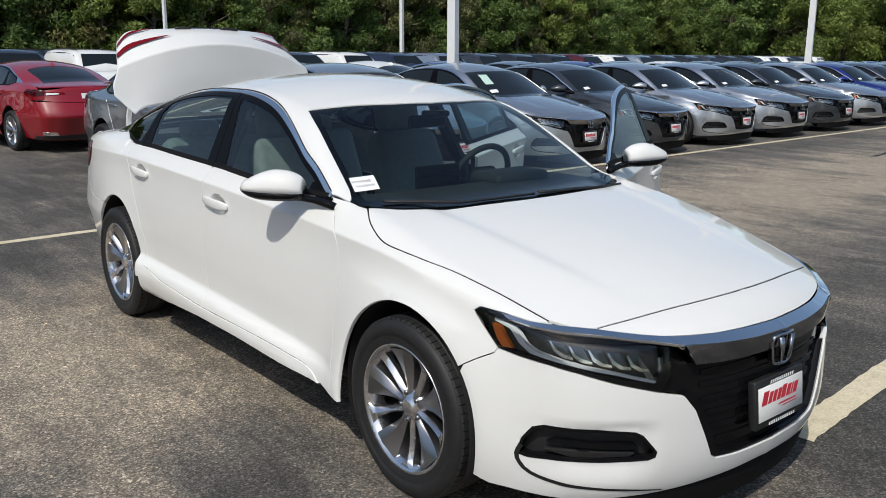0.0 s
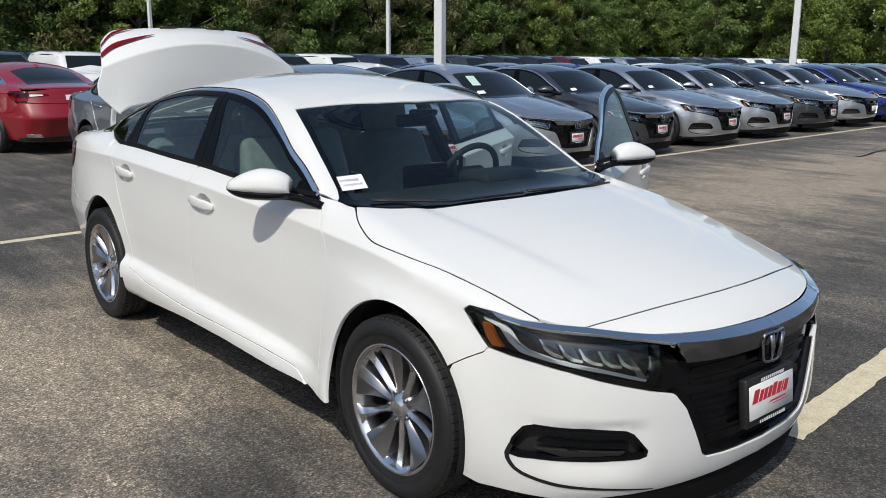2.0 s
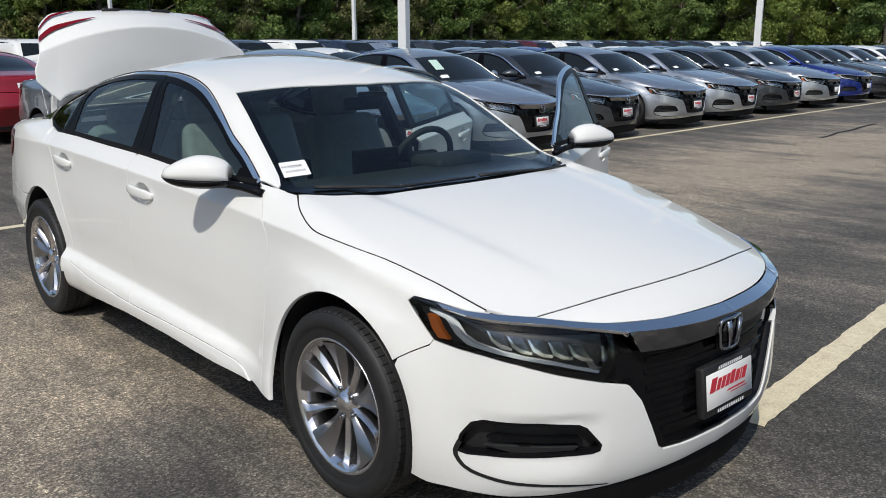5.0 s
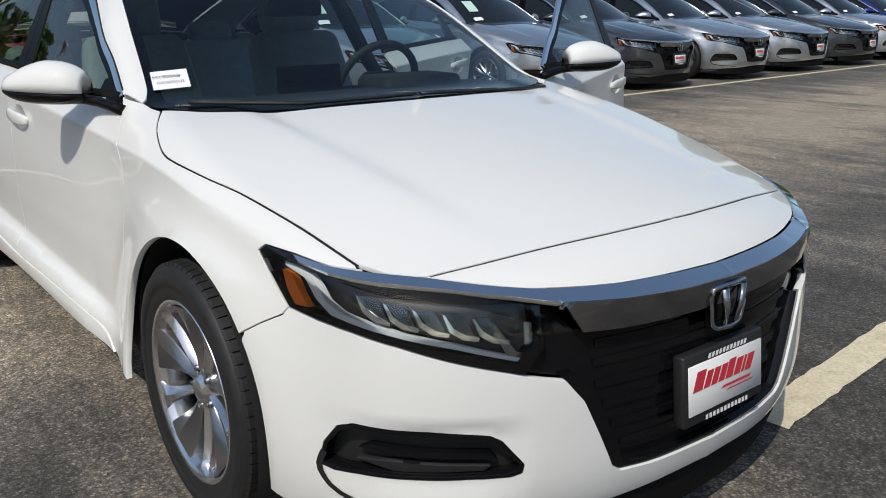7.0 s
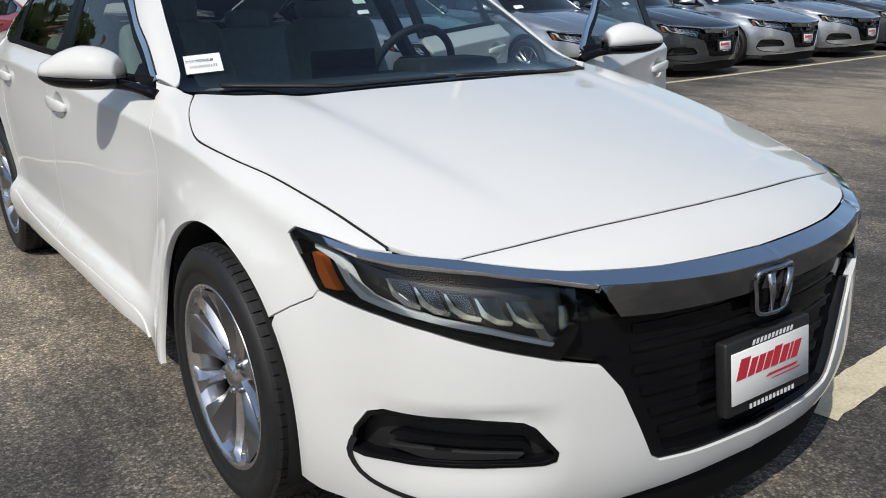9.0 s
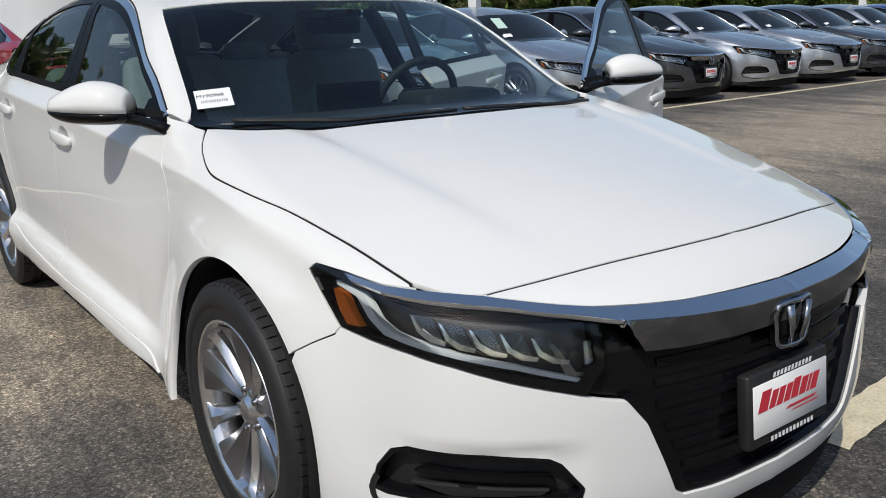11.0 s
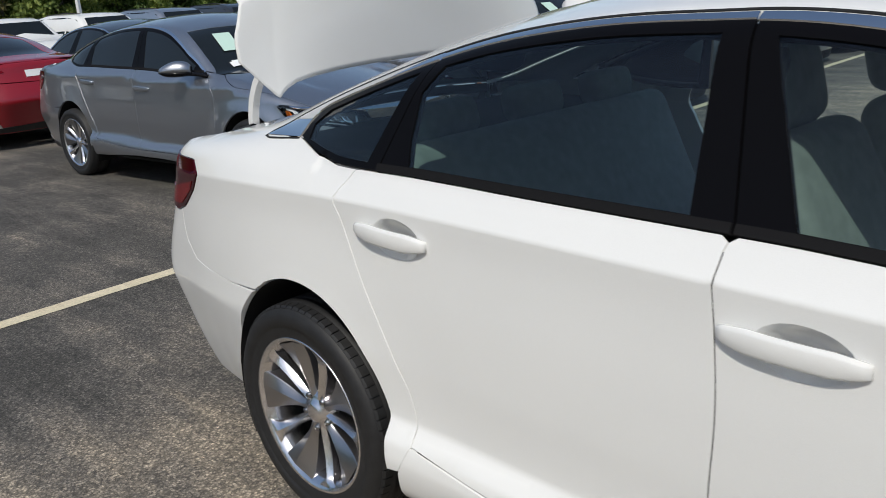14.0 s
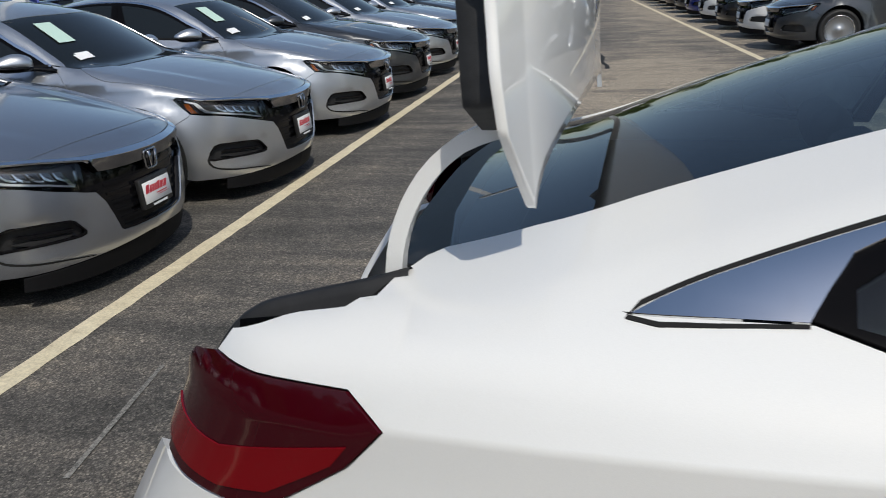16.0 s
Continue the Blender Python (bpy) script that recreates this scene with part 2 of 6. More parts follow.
crease_z = curve_through((2.1, 0.70), (1.69, 0.785), (1.3, 0.845), (0.93, 0.875), (0.4, 0.915), (-0.18, 0.945), (-1.19, 0.975), (-1.9, 0.962), (-2.4, 0.94))
crease_y = curve_through((2.2, 0.70), (2.0, 0.755), (1.69, 0.812), (1.41, 0.845), (0.93, 0.842), (0.5, 0.858), (-0.18, 0.872), (-0.8, 0.878), (-1.19, 0.872), (-1.6, 0.862), (-1.9, 0.832), (-2.15, 0.785), (-2.5, 0.71))
crease_lean = curve_through((2.0, 0.75), (1.4, 0.8), (0.9, 0.75), (-0.2, 0.95), (-1.2, 0.75), (-1.8, 0.45), (-2.4, 0.3))
side_bulge = curve_through((0.95, 0.0), (0.0, 0.0), (-0.05, 0.0), (-0.12, 0.003), (-0.22, 0.009), (-0.36, 0.011), (-0.45, 0.007), (-0.515, 0.005), (-0.530, 0.009), (-0.570, 0.042), (-0.60, 0.050), (-0.615, 0.052), (-0.66, 0.047), (-0.71, 0.030), (-0.80, -0.05))
plain_bulge = curve_through((0.95, 0.0), (0.0, 0.0), (-0.05, 0.0), (-0.12, 0.003), (-0.22, 0.009), (-0.36, 0.010), (-0.5, 0.004), (-0.6, -0.012), (-0.72, -0.045), (-0.85, -0.10))


rear_bulge = curve_through((0.95, 0.0), (0.0, 0.0), (-0.05, 0.0), (-0.12, 0.003), (-0.22, 0.009), (-0.34, 0.015), (-0.385, 0.018), (-0.40, 0.016), (-0.5, -0.004), (-0.6, -0.026), (-0.72, -0.06), (-0.85, -0.11))
front_bulge = curve_through((0.95, 0.0), (0.0, 0.0), (-0.05, 0.0), (-0.12, 0.003), (-0.22, 0.009), (-0.36, 0.013), (-0.45, 0.018), (-0.52, 0.026), (-0.58, 0.035), (-0.64, 0.040), (-0.70, 0.034), (-0.80, -0.03))


def flank(x, s):
    """Bulge of the side below the crease; the folded sill runs out towards the front wheel."""
    fold = np.clip((0.98 - x) / 0.35, 0, 1)
    k = np.clip((x + 1.30) / 0.3, 0, 1) * np.clip((1.45 - x) / 0.35, 0, 1)
    return k * (fold * side_bulge(s) + (1 - fold) * front_bulge(s)) + (1 - k) * np.where(x < 0, rear_bulge(s), plain_bulge(s))


HANDLES = ((-0.043, 0.860), (-0.973, 0.909))
flare_f = curve_through((0.0, 0.028), (0.36, 0.028), (0.46, 0.014), (0.62, 0.0), (3.0, 0.0))
front_lip = curve_through((0.0, 0.030), (0.37, 0.030), (0.42, 0.024), (0.50, 0.010), (0.58, 0.002), (0.66, 0.0), (3.0, 0.0))
hood_z = curve_through((0.8, 1.02), (1.0, 0.999), (1.3, 0.96), (1.6, 0.908), (1.9, 0.845), (2.1, 0.79), (2.22, 0.745), (2.32, 0.69), (2.5, 0.58))
hood_crown = curve_through((0.9, 0.03), (1.3, 0.05), (1.6, 0.07), (1.9, 0.095), (2.1, 0.10), (2.3, 0.08))
nose_plan = curve_through((0, 2.318), (0.2, 2.305), (0.4, 2.262), (0.55, 2.20), (0.66, 2.125), (0.75, 2.025), (0.82, 1.90), (0.87, 1.755), (0.905, 1.62), (0.94, 1.45))
nose_z = curve_through((0.12, -0.10), (0.2, -0.03), (0.27, -0.004), (0.4, 0.006), (0.55, 0.0), (0.65, -0.02), (0.72, -0.05), (0.80, -0.12))
tail_plan = curve_through((0, -2.535), (0.3, -2.52), (0.5, -2.48), (0.62, -2.425), (0.72, -2.36), (0.80, -2.265), (0.86, -2.09), (0.90, -1.8))
tail_z = curve_through((0.15, 0.21), (0.25, 0.125), (0.355, 0.072), (0.45, 0.028), (0.53, -0.010), (0.565, -0.026), (0.59, -0.028), (0.63, -0.018), (0.70, 0.018), (0.76, 0.054), (0.82, 0.090), (0.92, 0.14), (0.98, 0.16), (1.04, 0.20), (1.1, 0.26))
deck_z = curve_through((-1.5, 1.10), (-1.75, 1.105), (-2.0, 1.09), (-2.2, 1.065), (-2.4, 1.03))
glass_y = curve_through((1.1, 0.74), (0.8, 0.772), (0.4, 0.803), (-0.2, 0.823), (-0.8, 0.838), (-1.23, 0.836), (-1.45, 0.805), (-1.63, 0.776), (-1.9, 0.745), (-2.2, 0.70))
roof_z = curve_through((0.55, 1.315), (0.36, 1.362), (0.1, 1.412), (-0.15, 1.437), (-0.4, 1.442), (-0.7, 1.425), (-1.0, 1.380), (-1.3, 1.308), (-1.6, 1.215), (-1.85, 1.12), (-2.1, 1.02))


def body_field(x, y, z):
    """Below zero inside the sedan's outer skin."""
    x, y, z = np.broadcast_arrays(np.asarray(x, float), np.abs(np.asarray(y, float)), np.asarray(z, float))
    s = z - crease_z(x)
    lean = crease_lean(x)
    wheel = np.minimum(np.hypot(x - 1.415, z - 0.325), np.hypot(x + 1.385, z - 0.325))
    w = crease_y(x) + np.where(s < 0, flank(x, np.minimum(s, 0)), -lean * s) + flare_f(wheel) * 0.45 * np.clip((0.02 - s) / 0.16, 0, 1)
    side = y - w - front_lip(np.hypot(x - 1.40, z - 0.325)) * np.clip((0.0 - s) / 0.12, 0, 1)
    top_f = z - (hood_z(x) - hood_crown(x) * (y / 0.72) ** 2 + 0.0055 * np.tanh((y - 0.47 - 0.10 * (1.7 - x)) / 0.03) * np.clip((2.1 - x) / 0.35, 0, 1))
    top_r = z - (deck_z(x) - 0.035 * (y / 0.7) ** 2)
    top_m = z - 1.03
    top = np.where(x > 0.7, top_f, np.where(x < -1.3, top_r, top_m))
    # shallow scoop round the lower lamp recesses, with a ledge below it
    scoop = np.clip((0.452 - z) / 0.022, 0, 1) * np.clip((z - 0.262) / 0.05, 0, 1) * np.clip((y - 0.50) / 0.10, 0, 1) * np.clip((0.845 - y) / 0.03, 0, 1)
    nose = x - nose_plan(y) - nose_z(z) + 0.016 * scoop
    tail = tail_plan(y) + tail_z(z) - x
    f = soft_max(side * 0.9, top, 0.05)
    f = soft_max(f, nose * 0.8, 0.035)
    f = soft_max(f, tail * 0.8, 0.05)
    f = np.maximum(f, 0.10 - z)
    # greenhouse
    gs = (y - glass_y(x) + 0.52 * (z - 1.0)) * 0.88
    gr = z - roof_z(x) + 0.075 * (y / 0.62) ** 2
    gw = (x - 1.12 + 1.76 * (z - 0.96) + 0.17 * (y / 0.7) ** 2) * 0.5
    g = soft_max(soft_max(gs, gr, 0.07), gw, 0.03)
    g = soft_max(g, 1.4 * (0.90 + 0.065 * np.clip((0.72 - x) / 0.3, 0, 1) + 0.03 * np.clip((-0.85 - x) / 0.3, 0, 1) - z), 0.02 + 0.04 * np.clip((-0.85 - x) / 0.3, 0, 1))
    return np.where((x < 1.2), soft_min(f, g, 0.02 + 0.05 * np.clip((-1.2 - x) / 0.4, 0, 1)), f)


def solve_out(at, far, near, n=60):
    """The outermost d in far..near at which at(d) enters the body (arrays)."""
    ds = np.linspace(far, near, n)
    d0 = np.full_like(at(far + 0 * 0.0), far)
    prev = d0.copy()
    hit = np.zeros(d0.shape, bool)
    lo, hi = d0.copy(), d0.copy()
    for d in ds[1:]:
        v = at(np.full_like(d0, d))
        newly = (~hit) & (v < 0)
        lo[newly], hi[newly] = prev[newly], d
        hit |= newly
        prev[:] = d
    for _ in range(17):
        m = (lo + hi) / 2
        v = at(m)
        ins = v < 0
        hi = np.where(ins, m, hi)
        lo = np.where(ins, lo, m)
    return np.where(hit, (lo + hi) / 2, near), hit


def on_side(a, b):
    """(x, z) pairs pushed onto the right flank."""
    y, _ = solve_out(lambda d: body_field(a, d, b), 1.02, 0.3, 24)
    return np.stack([a, -y, b], -1)


def on_top(a, b):
    z, _ = solve_out(lambda d: body_field(a, b, d), 1.5, 0.6, 30)
    return np.stack([a, b, z], -1)


NOSE_X, TAIL_X = 1.0, -1.3


def on_nose(a, b):
    """(angle in radians from straight ahead towards the right, z) pushed onto the nose."""
    r, _ = solve_out(lambda d: body_field(NOSE_X + d * np.cos(a), -d * np.sin(a), b), 1.45, 0.5, 30)
    return np.stack([NOSE_X + r * np.cos(a), -r * np.sin(a), b], -1)


def on_tail(a, b):
    r, _ = solve_out(lambda d: body_field(TAIL_X - d * np.cos(a), -d * np.sin(a), b), 1.45, 0.5, 30)
    return np.stack([TAIL_X - r * np.cos(a), -r * np.sin(a), b], -1)


def body_normals(p):
    e = 0.004
    x, y, z = p[:, 0], p[:, 1], p[:, 2]
    n = np.stack([body_field(x + e, y, z) - body_field(x - e, y, z), body_field(x, y + e, z) - body_field(x, y - e, z), body_field(x, y, z + e) - body_field(x, y, z - e)], -1)
    return n / np.maximum(np.linalg.norm(n, axis=1, keepdims=True), 1e-9)

# ---- building helpers ----
from mathutils.geometry import delaunay_2d_cdt


def part(name, bm, mat, parent=None, label="", smooth=True):
    """Links a bmesh as one mesh object under parent."""
    me = bpy.data.meshes.new(name)
    bm.to_mesh(me)
    bm.free()
    me.materials.append(mat)
    if smooth:
        me.shade_smooth()
    ob = new(name, me)
    ob.parent = parent
    return tagged(ob, label)


def mesh_part(name, verts, faces, mat, parent=None, label="", normals=None, smooth=True):
    me = bpy.data.meshes.new(name)
    me.from_pydata([tuple(v) for v in verts], [], [tuple(f) for f in faces])
    me.materials.append(mat)
    if smooth:
        me.shade_smooth()
    if normals is not None:
        me.normals_split_custom_set_from_vertices([tuple(n) for n in normals])
    ob = new(name, me)
    ob.parent = parent
    return tagged(ob, label)


def group_empty(name, parent=None, label="", category="", group="", kind=""):
    ob = new(name)
    ob.empty_display_size = 0.2
    ob.parent = parent
    return tagged(ob, label, category, group, kind)


def box_bm(x0, x1, y0, y1, z0, z1, bevel=0.0, segments=2):
    bm = bmesh.new()
    bmesh.ops.create_cube(bm, size=1)
    for v in bm.verts:
        v.co = Vector((x0 + (v.co.x + 0.5) * (x1 - x0), y0 + (v.co.y + 0.5) * (y1 - y0), z0 + (v.co.z + 0.5) * (z1 - z0)))
    if bevel:
        bmesh.ops.bevel(bm, geom=bm.edges[:], offset=bevel, segments=segments, affect="EDGES", profile=0.5)
    return bm


def lathe(profile, n=48, axis="Y"):
    """Verts and faces of a turned body; profile: (radius, along) pairs."""
    verts, faces = [], []
    k = len(profile)
    for i in range(n):
        a = 2 * math.pi * i / n
        for r, h in profile:
            verts.append((r * math.cos(a), h, r * math.sin(a)) if axis == "Y" else (r * math.cos(a), r * math.sin(a), h))
    for i in range(n):
        j = (i + 1) % n
        for q in range(k - 1):
            f = (i * k + q, i * k + q + 1, j * k + q + 1, j * k + q)
            faces.append(f if axis == "Y" else f[::-1])
    return verts, faces


def tube(points, radius, n=8):
    """Verts and faces of a round bar through points."""
    pts = [Vector(p) for p in points]
    verts, faces = [], []
    for i, p in enumerate(pts):
        d = (pts[min(i + 1, len(pts) - 1)] - pts[max(i - 1, 0)]).normalized()
        u = d.cross(Vector((0, 0, 1)))
        u = u.normalized() if u.length > 1e-4 else Vector((1, 0, 0))
        w = d.cross(u)
        r = radius[i] if isinstance(radius, (list, tuple)) else radius
        for k in range(n):
            a = 2 * math.pi * k / n
            verts.append(p + (u * math.cos(a) + w * math.sin(a)) * r)
    for i in range(len(pts) - 1):
        for k in range(n):
            j = (k + 1) % n
            faces.append((i * n + k, i * n + j, (i + 1) * n + j, (i + 1) * n + k))
    faces.append(tuple(range(n))[::-1])
    faces.append(tuple((len(pts) - 1) * n + k for k in range(n)))
    return verts, faces


def inside_polygon(px, py, poly):
    r = np.zeros(px.shape, bool)
    n = len(poly)
    for i in range(n):
        x0, y0 = poly[i]
        x1, y1 = poly[(i + 1) % n]
        if y0 == y1:
            continue
        c = ((y0 > py) != (y1 > py)) & (px < (x1 - x0) * (py - y0) / (y1 - y0) + x0)
        r ^= c
    return r


def far_from_edges(px, py, poly, d):
    ok = np.ones(px.shape, bool)
    n = len(poly)
    for i in range(n):
        a, b = np.array(poly[i]), np.array(poly[(i + 1) % n])
        ab = b - a
        t = np.clip(((px - a[0]) * ab[0] + (py - a[1]) * ab[1]) / max(ab @ ab, 1e-12), 0, 1)
        ok &= np.hypot(px - a[0] - t * ab[0], py - a[1] - t * ab[1]) > d
    return ok


def dense(poly, step, closed=True):
    out = []
    n = len(poly)
    for i in range(n if closed else n - 1):
        a, b = np.array(poly[i], float), np.array(poly[(i + 1) % n], float)
        k = max(1, int(np.ceil(np.hypot(*(b - a)) / step)))
        for j in range(k):
            out.append(tuple(a + (b - a) * j / k))
    if not closed:
        out.append(tuple(poly[-1]))
    return out


def inset(poly, gap, keep=None):
    """Moves a dense outline inwards; points for which keep(point) stay."""
    p = np.array(poly)
    area = np.sum(p[:, 0] * np.roll(p[:, 1], -1) - np.roll(p[:, 0], -1) * p[:, 1])
    s = 1 if area > 0 else -1
    t = np.roll(p, -1, 0) - np.roll(p, 1, 0)
    t /= np.maximum(np.linalg.norm(t, axis=1, keepdims=True), 1e-9)
    q = p + s * gap * np.stack([-t[:, 1], t[:, 0]], -1)
    if keep:
        for i, v in enumerate(poly):
            k = keep(v)
            if k is not None:
                q[i] = np.where(k, p[i], q[i])
    return [tuple(v) for v in q]


SCALE_A = {"side": 1.0, "top": 1.0, "nose": 1.2, "tail": 1.15}
ONTO = {"side": on_side, "top": on_top, "nose": on_nose, "tail": on_tail}


PATCHES = {}


def patch(way, outline, step=0.024, gap=0.0, holes=(), push=0.0, edge=None, seam=None):
    """As make_patch, made once for both flanks."""
    if callable(push) or seam:
        return make_patch(way, outline, step, gap, holes, push, edge, seam)
    key = (way, tuple(tuple(map(float, q)) for q in outline), step, gap, tuple(tuple(tuple(map(float, q)) for q in h) for h in holes), push, edge)
    if key not in PATCHES:
        PATCHES[key] = make_patch(way, outline, step, gap, holes, push, edge)
    v, n, f = PATCHES[key]
    return v.copy(), n.copy(), list(f)


def make_patch(way, outline, step=0.024, gap=0.0, holes=(), push=0.0, edge=None, seam=None):
    """Triangles on the body skin inside an outline given in the projection's own plane. push: metres outward along the normal."""
    sc = SCALE_A[way]
    poly = [(a * sc, b) for a, b in outline]
    poly = dense(poly, edge or step * 0.7)
    centre = {"side": None, "top": lambda v: (False, True) if abs(v[1]) < 1e-6 else None, "nose": lambda v: (True, False) if abs(v[0]) < 1e-6 else None, "tail": lambda v: (True, False) if abs(v[0]) < 1e-6 else None}[way]
    if gap:
        stay = (lambda v: (True, True) if seam and seam(v[0] / sc, v[1]) else (centre(v) if centre else None))
        poly = inset(poly, gap, stay)
    rings = [poly]
    for h in holes:
        hp = dense([(a * sc, b) for a, b in h], edge or step * 0.7)
        if gap and way != "side":
            hp = inset(hp, -gap)
        rings.append(hp)
    p = np.array(poly)
    lo, hi = p.min(0), p.max(0)
    xs = np.arange(lo[0], hi[0], step)
    ys = np.arange(lo[1], hi[1], step * 0.87)
    gx, gy = np.meshgrid(xs, ys)
    gx = gx + (np.arange(len(ys)) % 2)[:, None] * step * 0.5
    gx, gy = gx.ravel(), gy.ravel()
    ok = inside_polygon(gx, gy, poly) & far_from_edges(gx, gy, poly, step * 0.5)
    for hp in rings[1:]:
        ok &= ~inside_polygon(gx, gy, hp) & far_from_edges(gx, gy, hp, step * 0.5)
    pts, edges, strands = [], [], []
    if way == "side" and step < 0.03:
        for off in (-0.006, 0.006, -0.516, -0.533, -0.575, -0.605):
            lx = np.arange(lo[0] + 0.003, hi[0], 0.016)
            lz = crease_z(lx) + off
            near = inside_polygon(lx, lz, poly) & far_from_edges(lx, lz, poly, 0.006)
            for hp in rings[1:]:
                near &= ~inside_polygon(lx, lz, hp) & far_from_edges(lx, lz, hp, 0.006)
            ok &= np.abs(gy - (crease_z(gx) + off)) > step * 0.3
            strands.append((lx, lz, near))
    for ring in rings:
        base = len(pts)
        pts += ring
        edges += [(base + i, base + (i + 1) % len(ring)) for i in range(len(ring))]
    for lx, lz, near in strands:
        last = None
        for a, b, k in zip(lx, lz, near):
            if k:
                pts.append((a, b))
                if last is not None:
                    edges.append((last, len(pts) - 1))
                last = len(pts) - 1
            else:
                last = None
    pts += list(zip(gx[ok], gy[ok]))
    v2, e2, f2, ov, oe, of = delaunay_2d_cdt([Vector(q) for q in pts], edges, [], 0, 1e-6)
    v2 = np.array([(v.x, v.y) for v in v2])
    xyz = ONTO[way](v2[:, 0] / sc, v2[:, 1])
    nrm = body_normals(xyz)
    if callable(push):
        xyz = xyz + nrm * push(v2[:, 0] / sc, v2[:, 1])[:, None]
        nrm = None
    elif push:
        xyz = xyz + nrm * push
    base = body_normals(xyz) if nrm is None else nrm
    mid = np.array([(v2[f[0]] + v2[f[1]] + v2[f[2]]) / 3 for f in f2])
    keep = inside_polygon(mid[:, 0], mid[:, 1], poly)
    for hp in rings[1:]:
        keep &= ~inside_polygon(mid[:, 0], mid[:, 1], hp)
    faces = []
    pts3, base3 = [Vector(q) for q in xyz], [Vector(q) for q in base]
    for f, k in zip(f2, keep):
        if not k:
            continue
        a, b, c = (pts3[i] for i in f[:3])
        n = (b - a).cross(c - a)
        faces.append(tuple(f) if n.dot(base3[f[0]]) > 0 else tuple(f)[::-1])
    if nrm is None:
        nrm = np.zeros_like(xyz)
        for f in faces:
            n = np.array((pts3[f[1]] - pts3[f[0]]).cross(pts3[f[2]] - pts3[f[0]]))
            for i in f:
                nrm[i] += n
        nrm /= np.maximum(np.linalg.norm(nrm, axis=1, keepdims=True), 1e-12)
    return xyz, nrm, faces


def add_rim(verts, normals, faces, depth, skip=None):
    """Folds the open edges of a skin inwards."""
    count = {}
    for f in faces:
        for i in range(len(f)):
            a, b = f[i], f[(i + 1) % len(f)]
            k = (min(a, b), max(a, b))
            count[k] = None if k in count else (a, b)
    verts, normals, faces = [tuple(v) for v in verts], [tuple(n) for n in normals], list(faces)
    made = {}
    for ab in [v for v in count.values() if v]:
        a, b = ab
        pa, pb = Vector(verts[a]), Vector(verts[b])
        if (abs(pa.y) < 1e-4 and abs(pb.y) < 1e-4) or (skip and skip(pa) and skip(pb)):
            continue
        na, nb = Vector(normals[a]), Vector(normals[b])
        out = (pb - pa).cross(na).normalized()
        k = len(verts)
        verts += [tuple(pa), tuple(pb), tuple(pb - nb * depth), tuple(pa - na * depth)]
        normals += [tuple((out + na * 0.6).normalized())] * 1 + [tuple((out + nb * 0.6).normalized())] + [tuple(out)] * 2
        faces.append((k + 1, k, k + 3, k + 2))
    return verts, normals, faces


def joined(*lists):
    V, N, F = [], [], []
    for v, n, f in lists:
        o = len(V)
        V += [tuple(q) for q in v]
        N += [tuple(q) for q in n]
        F += [tuple(i + o for i in q) for q in f]
    return V, N, F


def mirrored(vnf):
    v, n, f = vnf
    return [(q[0], -q[1], q[2]) for q in v], [(q[0], -q[1], q[2]) for q in n], [tuple(q)[::-1] for q in f]


def skin(name, vnf, mat, parent, label="", rim=0.012, both=False, left=False, skip=None):
    v, n, f = vnf
    if rim:
        v, n, f = add_rim(v, n, f, rim, skip)
    if left:
        v, n, f = mirrored((v, n, f))
    if both:
        v, n, f = joined((v, n, f), mirrored((v, n, f)))
    return mesh_part(name, v, f, mat, parent, label, n)

# ---- the lot ----
def ground_sheet():
    bm = bmesh.new()
    xs = [-4000, -400, -120, -70, -40, -20, -10, -5, 0, 5, 10, 20, 40, 80, 400, 4000]
    ys = [-4000, -400, -60, -20, -10, -5, 0, 5, 10, 20, 40, 80, 120, 400, 4000]
    grid = [[bm.verts.new((x, y, 0.0)) for y in ys] for x in xs]
    for i in range(len(xs) - 1):
        for j in range(len(ys) - 1):
            bm.faces.new((grid[i][j], grid[i + 1][j], grid[i + 1][j + 1], grid[i][j + 1]))
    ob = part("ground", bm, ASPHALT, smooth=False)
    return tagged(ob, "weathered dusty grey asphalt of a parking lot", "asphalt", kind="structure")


ground_sheet()


def stripe(name, a, b, width, label, mat=ROADPAINT):
    """A worn painted line from a to b, with ragged edges."""
    a, b = Vector((*a, 0.004)), Vector((*b, 0.004))
    d = (b - a)
    n = max(4, int(d.length / 0.06))
    n = min(n, 900)
    u = d.normalized()
    w = Vector((-u.y, u.x, 0)) * (width / 2)
    rnd = random.Random(int(a.x * 100) + int(b.y * 10))
    v, f = [], []
    for i in range(n + 1):
        p = a + d * (i / n)
        v += [p + w * (1 + rnd.uniform(-0.09, 0.07)), p - w * (1 + rnd.uniform(-0.09, 0.07))]
    for i in range(n):
        f.append((2 * i, 2 * i + 1, 2 * i + 3, 2 * i + 2))
    ob = mesh_part(name, v, f, mat, smooth=False)
    return tagged(ob, label, "road marking", kind="structure")


ROW_SLOPE = -0.067
stripe("lane_line", (-4.06 + 0.052 * 30, -30), (-4.06 - 0.052 * 85, 85), 0.115, "long worn cream line in front of the parked row")
stripe("lane_line", (2.072, 0.66), (2.13 - 0.088 * 7, 7.0), 0.14, "worn cream line under the white car's nose")
stripe("lane_line", (0.1, 10.0), (-5.6, 60), 0.115, "worn cream line along the far row")


stripe("scuff_mark", (-3.55, 1.10), (-3.40, 0.30), 0.022, "pale scrape across the dark asphalt", SCUFF)


